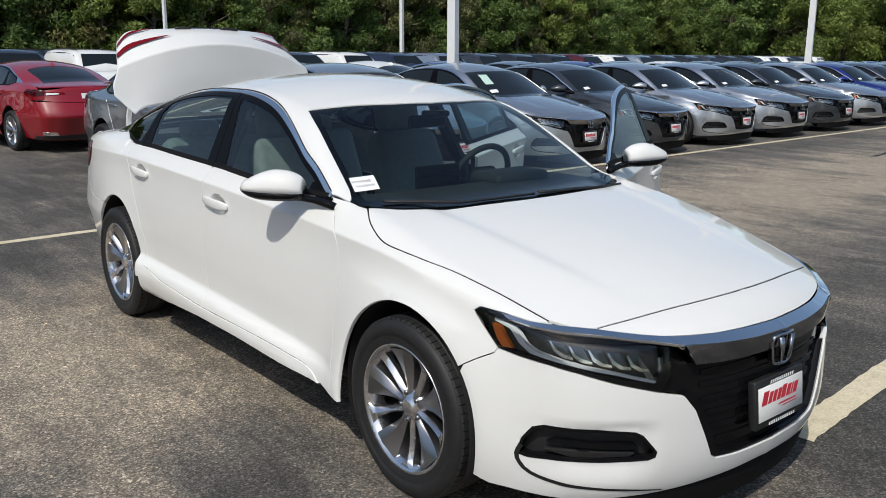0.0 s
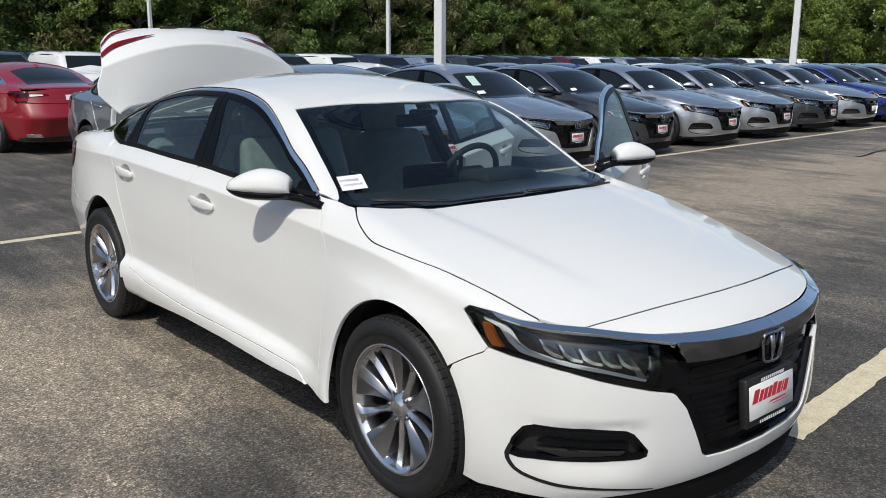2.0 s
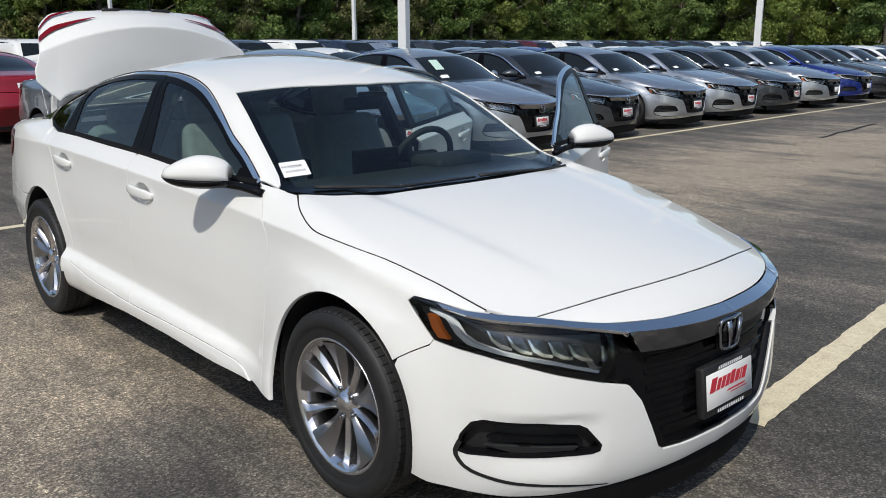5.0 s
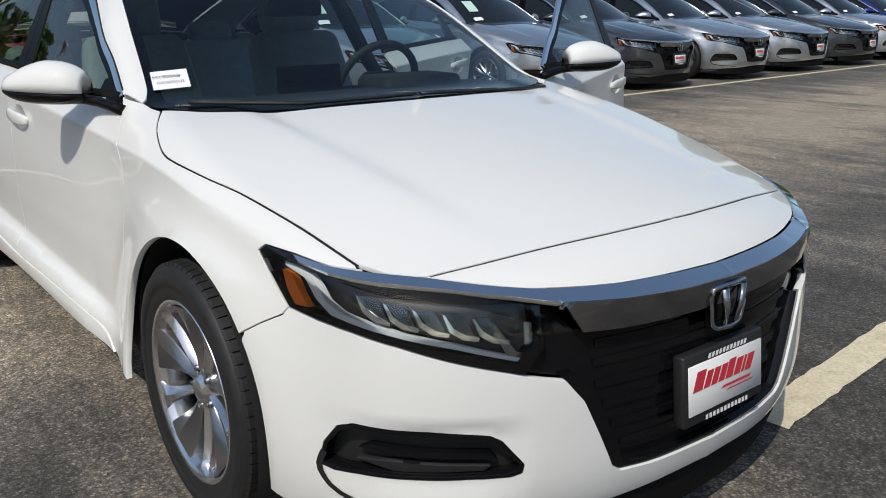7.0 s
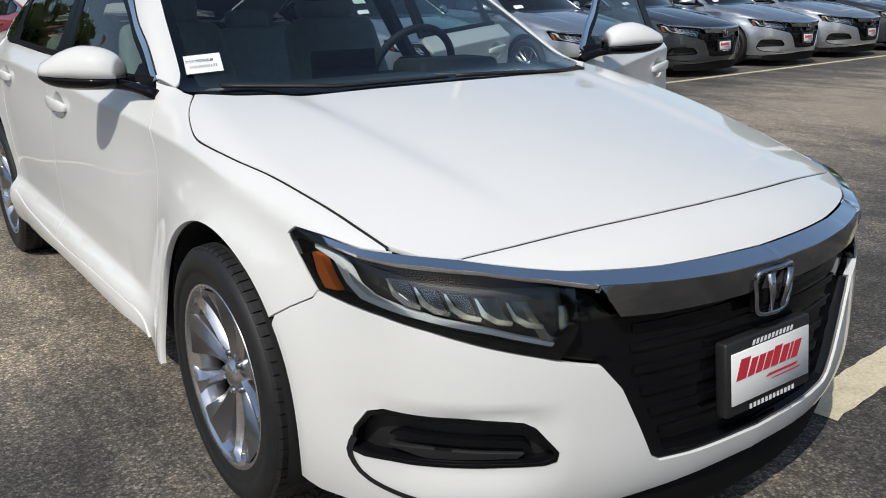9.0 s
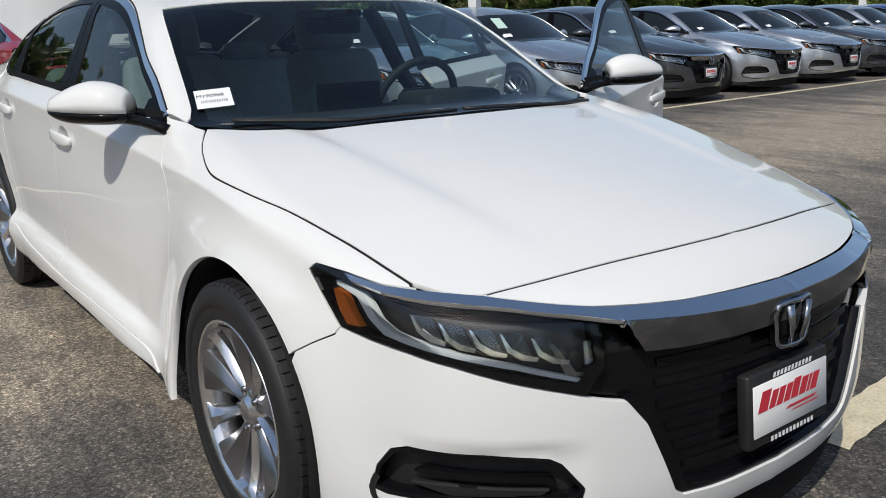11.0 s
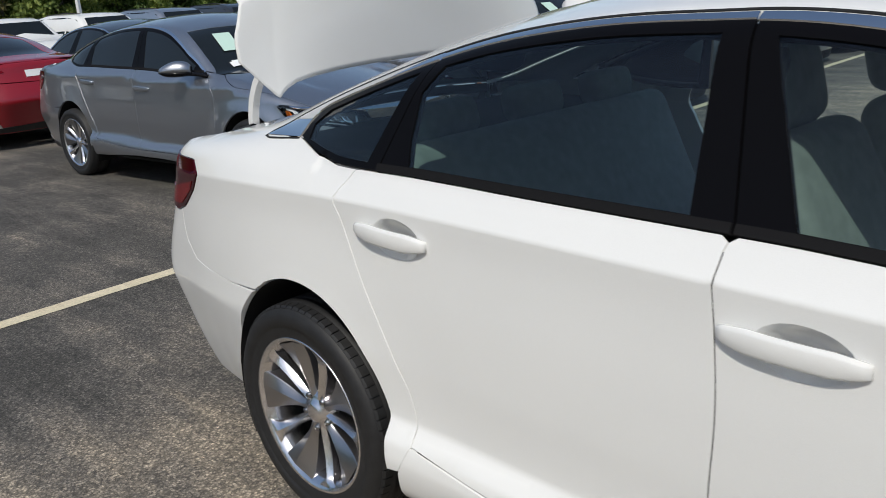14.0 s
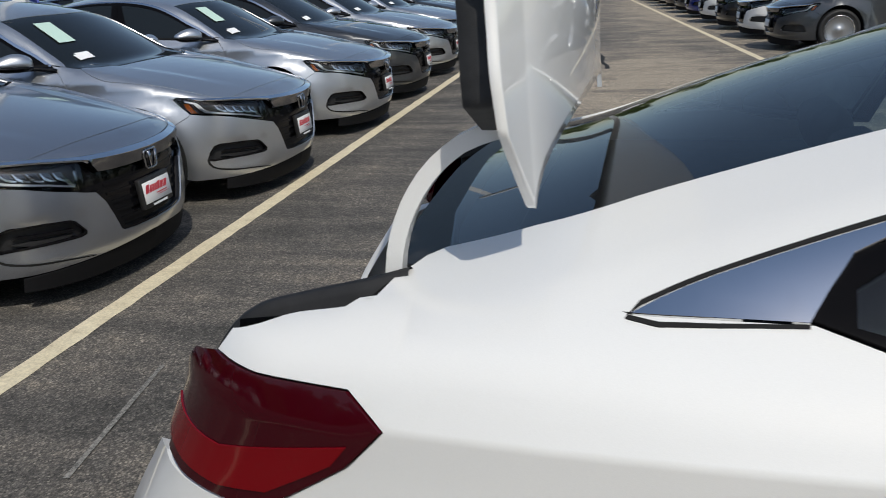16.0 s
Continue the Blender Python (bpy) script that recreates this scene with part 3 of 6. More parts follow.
def sealed_crack(points, width):
    v, f = [], []
    rnd = random.Random(4)
    for i, p in enumerate(points):
        p = Vector((*p, 0.003))
        q = Vector((*points[min(i + 1, len(points) - 1)], 0.003)) - Vector((*points[max(i - 1, 0)], 0.003))
        w = Vector((-q.y, q.x, 0)).normalized() * width * rnd.uniform(0.6, 1.2)
        v += [p + w, p - w]
    for i in range(len(points) - 1):
        f.append((2 * i, 2 * i + 1, 2 * i + 3, 2 * i + 2))
    return tagged(mesh_part("sealed_crack", v, f, GAP, smooth=False), "black tar seam in the asphalt", "road marking", kind="structure")


sealed_crack([(-2.82, 14.7), (-2.75, 13.9), (-2.62, 13.2), (-2.60, 12.5), (-2.47, 11.9), (-2.44, 11.5)], 0.05)

# ---- the sedan ----
WINDOW_TOP = ((-1.63, 1.087), (-1.497, 1.140), (-1.36, 1.189), (-1.235, 1.229), (-1.036, 1.288), (-0.86, 1.329), (-0.70, 1.351), (-0.52, 1.364), (-0.267, 1.365), (-0.03, 1.348), (0.168, 1.308), (0.303, 1.260), (0.425, 1.203), (0.534, 1.143), (0.66, 1.085), (0.81, 0.999))
BELT = ((0.81, 0.984), (0.43, 0.982), (0.2, 0.996), (-0.075, 1.012), (-0.49, 1.026), (-0.93, 1.041), (-1.06, 1.043), (-1.225, 1.046), (-1.325, 1.064), (-1.44, 1.094))
DOOR_F = ((0.866, 0.946), (0.91, 0.897), (0.95, 0.837), (0.962, 0.76), (0.962, 0.62), (0.957, 0.51), (0.968, 0.34), (0.975, 0.243))
DOOR_B = ((-0.175, 1.006), (-0.180, 0.955), (-0.164, 0.725), (-0.174, 0.50), (-0.152, 0.336))
DOOR_R = ((-1.143, 1.043), (-1.182, 0.98), (-1.16, 0.935), (-1.10, 0.81), (-1.03, 0.69), (-0.98, 0.60), (-0.937, 0.52), (-0.915, 0.405))
DOOR_FOOT = ((-0.915, 0.405), (-0.676, 0.368), (-0.443, 0.352), (-0.152, 0.336), (0.2, 0.331), (0.5, 0.323), (0.65, 0.314), (0.77, 0.300), (0.83, 0.278), (0.865, 0.250))
LAMP_TOP = ((0.856, 0.742), (0.838, 0.757), (0.77, 0.751), (0.70, 0.7395), (0.645, 0.737), (0.537, 0.729), (0.415, 0.711), (0.372, 0.705))
LAMP_LOW = ((0.782, 0.642), (0.72, 0.63), (0.66, 0.624), (0.59, 0.609), (0.51, 0.582), (0.426, 0.556), (0.375, 0.538), (0.335, 0.527))
GRILLE_SIDE = ((0.335, 0.527), (0.302, 0.475), (0.272, 0.392), (0.243, 0.308), (0.226, 0.293), (0.165, 0.287), (0.0, 0.284))
HOOD_SIDE = ((1.006, -0.733), (1.05, -0.762), (1.10, -0.788), (1.20, -0.816), (1.29, -0.820), (1.44, -0.806), (1.567, -0.778), (1.683, -0.755), (1.795, -0.733), (1.935, -0.711))
FOG = ((0.728, 0.318), (0.716, 0.372), (0.690, 0.416), (0.662, 0.429), (0.544, 0.430), (0.452, 0.420), (0.435, 0.409), (0.40, 0.354), (0.403, 0.336), (0.42, 0.328), (0.459, 0.325), (0.596, 0.322), (0.655, 0.318), (0.70, 0.312))
TAIL = ((0.62, 0.83), (0.615, 0.955), (0.645, 0.988), (0.70, 1.004), (0.779, 0.998), (0.89, 0.999), (0.94, 0.961), (0.896, 0.905), (0.82, 0.84), (0.76, 0.816))
TAIL_CLOSED = ((0.62, 0.83), (0.60, 0.99)) + TAIL[3:]
ARCH_F, ARCH_R = (1.404, 0.325, 0.356, 0.386), (-1.372, 0.325, 0.375, 0.405)


def line_at(pts):
    xs = sorted(pts)
    return lambda x: float(np.interp(x, [p[0] for p in xs], [p[1] for p in xs]))


_top = curve_through(*WINDOW_TOP)


def window_top(x):
    return float(_top(x))


belt_z = line_at(BELT)


def run(fn, x0, x1, step=0.05, dz=0.0):
    n = max(2, int(abs(x1 - x0) / step))
    return [(x, fn(x) + dz) for x in np.linspace(x0, x1, n + 1)]


def arch(spec, a0, a1, n=40, grow=0.0):
    """Points of a wheel arch from angle a0 to a1, degrees from straight ahead, upwards."""
    cx, cz, a, b = spec
    return [(cx + (a + grow) * math.cos(radians(t)), cz + (b + grow) * math.sin(radians(t))) for t in np.linspace(a0, a1, n)]


def to_plane(way, pts3):
    """Body points into a projection's plane."""
    p = np.array(pts3)
    if way == "nose":
        return list(zip(np.arctan2(-p[:, 1], p[:, 0] - NOSE_X), p[:, 2]))
    if way == "tail":
        return list(zip(np.arctan2(-p[:, 1], TAIL_X - p[:, 0]), p[:, 2]))
    if way == "top":
        return list(zip(p[:, 0], p[:, 1]))
    return list(zip(p[:, 0], p[:, 2]))


def moved(way_from, way_to, pts):
    a = np.array(pts)
    return [tuple(float(c) for c in q) for q in to_plane(way_to, ONTO[way_from](a[:, 0], a[:, 1]))]


def smooth_line(pts, step=0.02):
    """A rounded version of a polyline (Catmull-Rom)."""
    p = [np.array(q, float) for q in pts]
    p = [2 * p[0] - p[1]] + p + [2 * p[-1] - p[-2]]
    out = []
    for i in range(1, len(p) - 2):
        n = max(2, int(np.linalg.norm(p[i + 1] - p[i]) / step))
        for t in np.linspace(0, 1, n, endpoint=False):
            out.append(tuple(0.5 * (2 * p[i] + (p[i + 1] - p[i - 1]) * t + (2 * p[i - 1] - 5 * p[i] + 4 * p[i + 1] - p[i + 2]) * t * t + (3 * p[i] - p[i - 1] - 3 * p[i + 1] + p[i + 2]) * t ** 3)))
    out.append(tuple(p[-2]))
    return out


def ribbon(pts, half):
    """Closed outline of a band along a line in a plane."""
    p = np.array(pts, float)
    t = np.gradient(p, axis=0)
    t /= np.maximum(np.linalg.norm(t, axis=1, keepdims=True), 1e-9)
    n = np.stack([-t[:, 1], t[:, 0]], -1) * half
    return [tuple(q) for q in p + n] + [tuple(q) for q in (p - n)[::-1]]


def sloped(fn, x0, x1, x_a, d_a, x_b, d_b, step=0.04):
    """Points under a line, by a depth that runs from d_a at x_a to d_b at x_b."""
    n = max(2, int(abs(x1 - x0) / step))
    return [(x, fn(x) - float(np.interp(x, [x_a, x_b], [d_a, d_b]))) for x in np.linspace(x0, x1, n + 1)]


def wheel(parent, x, y, fine=True, far=False):
    """A tyre on a five-spoke alloy rim; the outer face looks to the right (-y)."""
    w = group_empty("wheel", parent)
    flip = -1 if y > 0 else 1
    n = 96 if fine else 32
    prof = [(0.232, 0.090), (0.258, 0.100), (0.290, 0.1035), (0.309, 0.098), (0.320, 0.087), (0.326, 0.07), (0.3285, 0.045), (0.329, 0.012), (0.322, 0.010), (0.322, 0.002), (0.329, 0.0), (0.329, -0.012), (0.322, -0.014), (0.322, -0.022), (0.3285, -0.024), (0.3275, -0.055), (0.322, -0.060), (0.319, -0.085), (0.309, -0.0975), (0.292, -0.1035), (0.270, -0.1035), (0.268, -0.1005), (0.258, -0.1005), (0.236, -0.094), (0.226, -0.088)]
    v, f = lathe(prof, n)
    mesh_part("tyre", v, f, RUBBER, w)
    if fine:
        # shoulder blocks of the tread
        v, f = [], []
        for k in range(70):
            a0, a1 = 2 * math.pi * k / 70, 2 * math.pi * (k + 0.86) / 70
            o = len(v)
            for a in (a0, (a0 + a1) / 2, a1):
                for r, h in ((0.318, -0.0885), (0.3245, -0.0835), (0.3275, -0.0600)):
                    v.append((r * math.cos(a), h, r * math.sin(a)))
                for r, h in ((0.312, -0.0875), (0.316, -0.0835), (0.319, -0.0600)):
                    v.append((r * math.cos(a), h, r * math.sin(a)))
            for q in (0, 6):
                f += [(o + q, o + q + 1, o + q + 7, o + q + 6), (o + q + 1, o + q + 2, o + q + 8, o + q + 7), (o + q, o + q + 6, o + q + 9, o + q + 3)]
            for q in (0, 12):
                f += [(o + q, o + q + 3, o + q + 4, o + q + 1), (o + q + 1, o + q + 4, o + q + 5, o + q + 2)]
        mesh_part("tread_shoulder", v, f, RUBBER, w, smooth=False)
    if not far:
        v, f = lathe([(0.226, 0.09), (0.215, 0.085), (0.20, 0.03), (0.199, -0.04), (0.207, -0.072)], n)
        mesh_part("rim_barrel", v, f, BARREL, w)
    prof = [(0.206, -0.070), (0.2165, -0.084), (0.226, -0.093), (0.2325, -0.096), (0.2345, -0.092), (0.232, -0.086)]
    v, f = lathe(prof, n)
    mesh_part("rim", v, f, ALLOY, w)
    if far:
        v, f = lathe([(0.001, -0.075), (0.05, -0.072), (0.07, -0.055), (0.20, -0.075), (0.215, -0.085)], 20)
        mesh_part("wheel_disc", v, f, ALLOYGREY, w)
        w.matrix_basis = Matrix.Translation((x, y, 0.325)) @ (Matrix.Rotation(math.pi, 4, "Z") if flip < 0 else Matrix.Identity(4))
        return w
    # brake disc and dark well behind the spokes
    v, f = lathe([(0.001, 0.005), (0.14, 0.005), (0.145, 0.012), (0.145, 0.02), (0.2, 0.03)], 32)
    mesh_part("brake_disc", v, f, BRAKE, w)
    v, f = lathe([(0.001, -0.073), (0.020, -0.073), (0.029, -0.070), (0.033, -0.064), (0.046, -0.058), (0.060, -0.052), (0.068, -0.03), (0.068, 0.0)], 40)
    mesh_part("hub_cap", v, f, ALLOY, w)
    turn = 95 if x > 0 else 103
    for k in range(5):
        base = 2 * math.pi * k / 5 + math.radians(turn)

        def blade(name, mid, rows_, mat):
            """A spoke with a sharp ridge and side walls; rows_: (radius, half width, ridge shift, height of ridge, depth at the edge)."""
            bm = bmesh.new()
            rows = smooth_line(rows_, 0.02) if fine else rows_
            for corners in (((-1.12, 0.05, 0), (-1.0, 0.003, 0)), ((-1.0, 0.003, 0), (-0.93, 0.0, 0), (0, 0, 1)), ((0, 0, 1), (0.93, 0.0, 0), (1.0, 0.003, 0)), ((1.0, 0.003, 0), (1.12, 0.05, 0))):
                grid = []
                for r, half, shift, rise, y0 in rows:
                    ring = []
                    for da, dy, top in corners:
                        a = mid + half * (shift if top else da) / r
                        ring.append(bm.verts.new((r * math.cos(a), y0 + dy - (rise if top else 0), r * math.sin(a))))
                    grid.append(ring)
                for q in range(len(grid) - 1):
                    for p in range(len(corners) - 1):
                        bm.faces.new((grid[q][p], grid[q][p + 1], grid[q + 1][p + 1], grid[q + 1][p]))
            part(name, bm, mat, w)
        # broad folded blade, then a slim straight spoke between two blades
        blade("broad_spoke", base, [(0.044, 0.018, 0.0, 0.004, -0.054), (0.080, 0.018, -0.1, 0.010, -0.053), (0.13, 0.032, -0.2, 0.014, -0.058), (0.18, 0.050, -0.25, 0.012, -0.070), (0.2185, 0.064, -0.3, 0.002, -0.086)], SPOKEGREY)
        blade("slim_spoke", base + math.pi / 5, [(0.044, 0.017, 0.2, 0.004, -0.055), (0.085, 0.0135, 0.2, 0.013, -0.051), (0.14, 0.0135, 0.25, 0.015, -0.056), (0.185, 0.0160, 0.2, 0.012, -0.069), (0.203, 0.023, 0.1, 0.008, -0.079), (0.2185, 0.040, 0.0, 0.002, -0.087)], ALLOY)
        if not fine:
            continue
        a = base
        v, f = lathe([(0.001, -0.058), (0.008, -0.058), (0.0085, -0.045)], 8)
        v = [(q[0] + 0.052 * math.cos(a + 0.31), q[1] - 0.006, q[2] + 0.052 * math.sin(a + 0.31)) for q in v]
        mesh_part("wheel_nut", v, f, DARKCHROME, w)
    w.matrix_basis = Matrix.Translation((x, y, 0.325)) @ (Matrix.Rotation(math.pi, 4, "Z") if flip < 0 else Matrix.Identity(4))
    return w


def seat(name, parent, x, y, mat, width=0.52, rear=False):
    """A car seat: cushion, backrest and head restraint."""
    s = group_empty(name, parent)
    bm = box_bm(x - 0.05, x + 0.48, y - width / 2, y + width / 2, 0.42, 0.60, 0.06, 4)
    part("seat_cushion", bm, mat, s)
    bm = box_bm(-0.09, 0.07, -width / 2, width / 2, 0.0, 0.62, 0.06, 4)
    for v in bm.verts:
        t = v.co.z / 0.62
        v.co.y *= 1.0 - 0.22 * t ** 2
        v.co.x += -0.06 * math.cos((v.co.y / width) * math.pi) * 0.5
    bm.transform(Matrix.Translation((x, y, 0.55)) @ Matrix.Rotation(radians(-22), 4, "Y"))
    part("backrest", bm, mat, s)
    if not rear:
        bm = box_bm(-0.06, 0.05, -0.14, 0.14, 0.0, 0.19, 0.05, 4)
        bm.transform(Matrix.Translation((x - 0.255, y, 1.115)) @ Matrix.Rotation(radians(-12), 4, "Y"))
        part("head_restraint", bm, mat, s)
        for dy in (-0.05, 0.05):
            v, f = tube([(x - 0.235, y + dy, 1.05), (x - 0.262, y + dy, 1.17)], 0.007, 8)
            mesh_part("restraint_post", v, f, CHROME, s)
    else:
        bm = box_bm(-0.05, 0.04, -0.13, 0.13, 0.0, 0.12, 0.04, 3)
        bm.transform(Matrix.Translation((x - 0.25, y, 1.08)) @ Matrix.Rotation(radians(-12), 4, "Y"))
        part("head_restraint", bm, mat, s)
    return s


def dish(x, z):
    """Outline of the finger recess behind a door handle."""
    return [(x + 0.018 + 0.082 * math.cos(a), z - 0.002 + 0.047 * math.sin(a) - 0.004 * math.cos(a)) for a in np.linspace(0, 2 * math.pi, 40, endpoint=False)]


def door_handle(parent, x, z, left=False, fine=True):
    """Body-coloured pull handle over a dished recess."""
    mat = parent.data.materials[0]

    def hollow(a, b):
        r = np.hypot((a - x - 0.018) / 0.082, (b - z + 0.002) / 0.047)
        p = np.where(b < z, 0.7, 1.6)
        return -0.038 * np.clip(1 - r ** 2.6, 0, 1) ** p
    if fine:
        skin("handle_recess", patch("side", dish(x, z), 0.009, 0.0, push=hollow, edge=0.012), mat, parent, left=left, rim=0.0)
    bm = bmesh.new()
    rows = []
    n = 18
    pxs = np.array([x + 0.122 - 0.244 * i / n for i in range(n + 1)])
    pys = on_side(pxs, np.full(n + 1, z))[:, 1]
    for i in range(n + 1):
        t = i / n
        px, y = float(pxs[i]), float(pys[i])
        mid = math.sin(math.pi * t)
        lift = 0.001 + 0.017 * mid ** 0.55
        h = 0.0115 + 0.0105 * min(1, mid * 1.6) ** 0.8
        zc = z + 0.001 + 0.012 * (t - 0.5)
        ring = []
        for k in range(12):
            a = 2 * math.pi * k / 12
            c, q = math.cos(a), math.sin(a)
            ring.append(bm.verts.new((px, y - lift - 0.010 * math.copysign(abs(c) ** 0.6, c), zc + h * math.copysign(abs(q) ** 0.6, q))))
        rows.append(ring)
    for i in range(n):
        for k in range(12):
            j = (k + 1) % 12
            bm.faces.new((rows[i][k], rows[i + 1][k], rows[i + 1][j], rows[i][j]))
    bm.faces.new(rows[0])
    bm.faces.new(rows[-1][::-1])
    bmesh.ops.recalc_face_normals(bm, faces=bm.faces[:])
    if left:
        for v in bm.verts:
            v.co.y *= -1
        bmesh.ops.reverse_faces(bm, faces=bm.faces[:])
    return part("door_handle", bm, mat, parent)


def side_mirror(parent, mat, left=False):
    """Door mirror: painted cap over a black lower shell, and its arm."""
    inner, outer = Vector((0.715, -0.838, 0)), Vector((0.522, -1.022, 0))
    axis = (outer - inner).normalized()
    ahead = Vector((-axis.y, axis.x, 0)) * -1
    if ahead.x < 0:
        ahead = -ahead
    up = curve_through((0.0, 0.050), (0.06, 0.066), (0.2, 0.082), (0.42, 0.087), (0.65, 0.072), (0.85, 0.046), (0.96, 0.026), (1.0, 0.006))
    down = curve_through((0.0, 0.022), (0.1, 0.030), (0.5, 0.038), (0.8, 0.030), (1.0, 0.004))
    bulge = curve_through((0.0, 0.035), (0.1, 0.055), (0.4, 0.070), (0.75, 0.060), (0.93, 0.035), (1.0, 0.004))

    def shell(name, lower, m, par):
        bm = bmesh.new()
        nu, nv = 24, 14
        grid = []
        for i in range(nu + 1):
            t = i / nu
            c = inner.lerp(outer, t) + Vector((0, 0, 0.999 + 0.010 * t))
            h, b = float(down(t)) if lower else float(up(t)), float(bulge(t))
            row = []
            for j in range(nv + 1):
                a = math.pi * j / nv
                fwd = math.cos(a)
                fwd = fwd * b if fwd > 0 else fwd * 0.042 * min(1, b / 0.05)
                row.append(bm.verts.new(c + ahead * fwd + Vector((0, 0, (-h if lower else h) * math.sin(a) ** 0.8 + (-0.001 if lower else 0.001)))))
            grid.append(row)
        for i in range(nu):
            for j in range(nv):
                bm.faces.new((grid[i][j], grid[i][j + 1], grid[i + 1][j + 1], grid[i + 1][j]))
        bmesh.ops.remove_doubles(bm, verts=bm.verts[:], dist=0.0005)
        bmesh.ops.holes_fill(bm, edges=[e for e in bm.edges if e.is_boundary], sides=0)
        bmesh.ops.recalc_face_normals(bm, faces=bm.faces[:])
        if left:
            for v in bm.verts:
                v.co.y *= -1
            bmesh.ops.reverse_faces(bm, faces=bm.faces[:])
        return part(name, bm, m, par)
    cap = shell("side_mirror", False, mat, parent)
    shell("mirror_base", True, PIANO, cap)
    s = 1 if left else -1
    v, f = tube([(0.862, s * 0.792, 0.958), (0.82, s * 0.806, 0.966), (0.77, s * 0.826, 0.976), (0.71, s * 0.85, 0.982), (0.66, s * 0.89, 0.985)], [0.016, 0.016, 0.015, 0.016, 0.020], 12)
    mesh_part("mirror_arm", v, f, PIANO, cap)
    return cap


def build_sedan(name, colour, fine=True, opened=False, far=False):
    st = 0.024 if fine else (0.09 if far else 0.05)
    g = 0.002
    car = group_empty(name)
    # hood
    front = [(2.05, -0.628), (2.092, -0.48), (2.138, -0.25), (2.155, -0.09), (2.157, 0.0)]
    back = [(1.230, 0.0), (1.222, -0.15), (1.19, -0.36), (1.155, -0.52), (1.10, -0.63), (1.045, -0.69)]
    lamp_edge = moved("nose", "top", [(0.60, 0.734), (0.56, 0.731)])
    hood_poly = smooth_line(HOOD_SIDE) + lamp_edge + smooth_line(front) + smooth_line(back)
    skin("hood", patch("top", hood_poly, st, g), colour, car, both=True)
    if fine:
        # black strips under the hood seams put the shade of the gaps into colour
        seam_f = smooth_line(front)
        skin("gap_seal", patch("top", [(x + 0.006, y) for x, y in seam_f] + [(x - 0.006, y) for x, y in seam_f[::-1]], 0.02, 0.0, push=-0.0035, edge=0.012), GAP, car, both=True, rim=0.0)
        seam_s = smooth_line(HOOD_SIDE)
        strip = patch("top", [(x, y - 0.006) for x, y in seam_s] + [(x, y + 0.006) for x, y in seam_s[::-1]], 0.02, 0.0, push=-0.0035, edge=0.012)
        skin("gap_seal", strip, GAP, car, rim=0.0)
        skin("gap_seal", strip, GAP, car, left=True, rim=0.0)
    # nose panel between hood and chrome bar
    hood_line = moved("top", "nose", smooth_line(front)[::-1])
    nose_poly = hood_line + [(0.537, 0.7285), (0.46, 0.7185), (0.381, 0.7075), (0.30, 0.7015), (0.224, 0.6965), (0.03, 0.693), (0.0, 0.693)]
    hood_line[0] = (0.0, hood_line[0][1])
    bumper = group_empty("front_bumper", car)
    skin("nose_panel", patch("nose", nose_poly, st, g), colour, bumper, both=True)
    # bumper cover
    seam = moved("side", "nose", [(1.706, 0.570), (1.745, 0.595), (1.80, 0.625)])
    archn = moved("side", "nose", arch(ARCH_F, -20, 35, 12))
    bp = list(LAMP_LOW) + list(GRILLE_SIDE)[1:] + [(0.0, 0.222), (0.1, 0.221), (0.233, 0.212), (0.35, 0.202), (0.6, 0.185), (0.8, 0.178)] + archn + seam
    skin("bumper_cover", patch("nose", bp, st, g, holes=[FOG]), colour, bumper, both=True, rim=0.02)
    skin("lower_lip", patch("nose", [(0.0, 0.218), (0.1, 0.217), (0.233, 0.208), (0.35, 0.198), (0.6, 0.181), (0.64, 0.178), (0.64, 0.128), (0.4, 0.122), (0.0, 0.122)], st, 0, push=lambda a, z: -0.012 + 0.055 * np.clip((0.212 - z) / 0.09, 0, 1)), LIPBLACK, bumper, both=True, rim=0.03)
    for left in (False, True):
        fg = skin("fog_insert", patch("nose", FOG, st, 0.001, push=-0.035), PLASTIC, bumper, left=left, rim=0.0)
        if far:
            continue
        skin("fog_bar", patch("nose", [(0.66, 0.372), (0.64, 0.384), (0.45, 0.376), (0.44, 0.362)], st, 0, push=-0.012), PIANO, fg, left=left, rim=0.02)
        skin("fog_bar", patch("nose", [(0.665, 0.345), (0.60, 0.352), (0.45, 0.345), (0.46, 0.335), (0.60, 0.330)], st, 0, push=-0.014), PLASTIC, fg, left=left, rim=0.02)
        skin("fog_surround", patch("nose", FOG, st, 0.0, holes=[[((a - 0.555) * 0.955 + 0.555, (z - 0.37) * 0.86 + 0.37) for a, z in FOG]], push=0.001, edge=0.012), PIANO, fg, left=left, rim=0.035)
        sweep = smooth_line([(0.716, 0.352), (0.727, 0.318), (0.718, 0.288), (0.690, 0.262), (0.611, 0.243), (0.477, 0.229), (0.37, 0.213)], 0.015)
        skin("fog_sweep", patch("nose", ribbon(sweep, np.interp(np.arange(len(sweep)), [0, len(sweep) * 0.4, len(sweep)], [0.006, 0.006, 0.002])[:, None]), st, 0, push=0.002, edge=0.012), GAP, fg, left=left, rim=0.0)
    # grille
    face = [(0.0, 0.61), (0.077, 0.61), (0.236, 0.614), (0.309, 0.62), (0.346, 0.672), (0.374, 0.678), (0.37, 0.60), (0.40, 0.5475)] + list(LAMP_LOW)[-2:] + list(GRILLE_SIDE)[1:]
    grille = group_empty("grille", car)
    skin("grille_surround", patch("nose", face, st, 0.001, push=-0.03), PIANO, grille, both=True, rim=0.03)
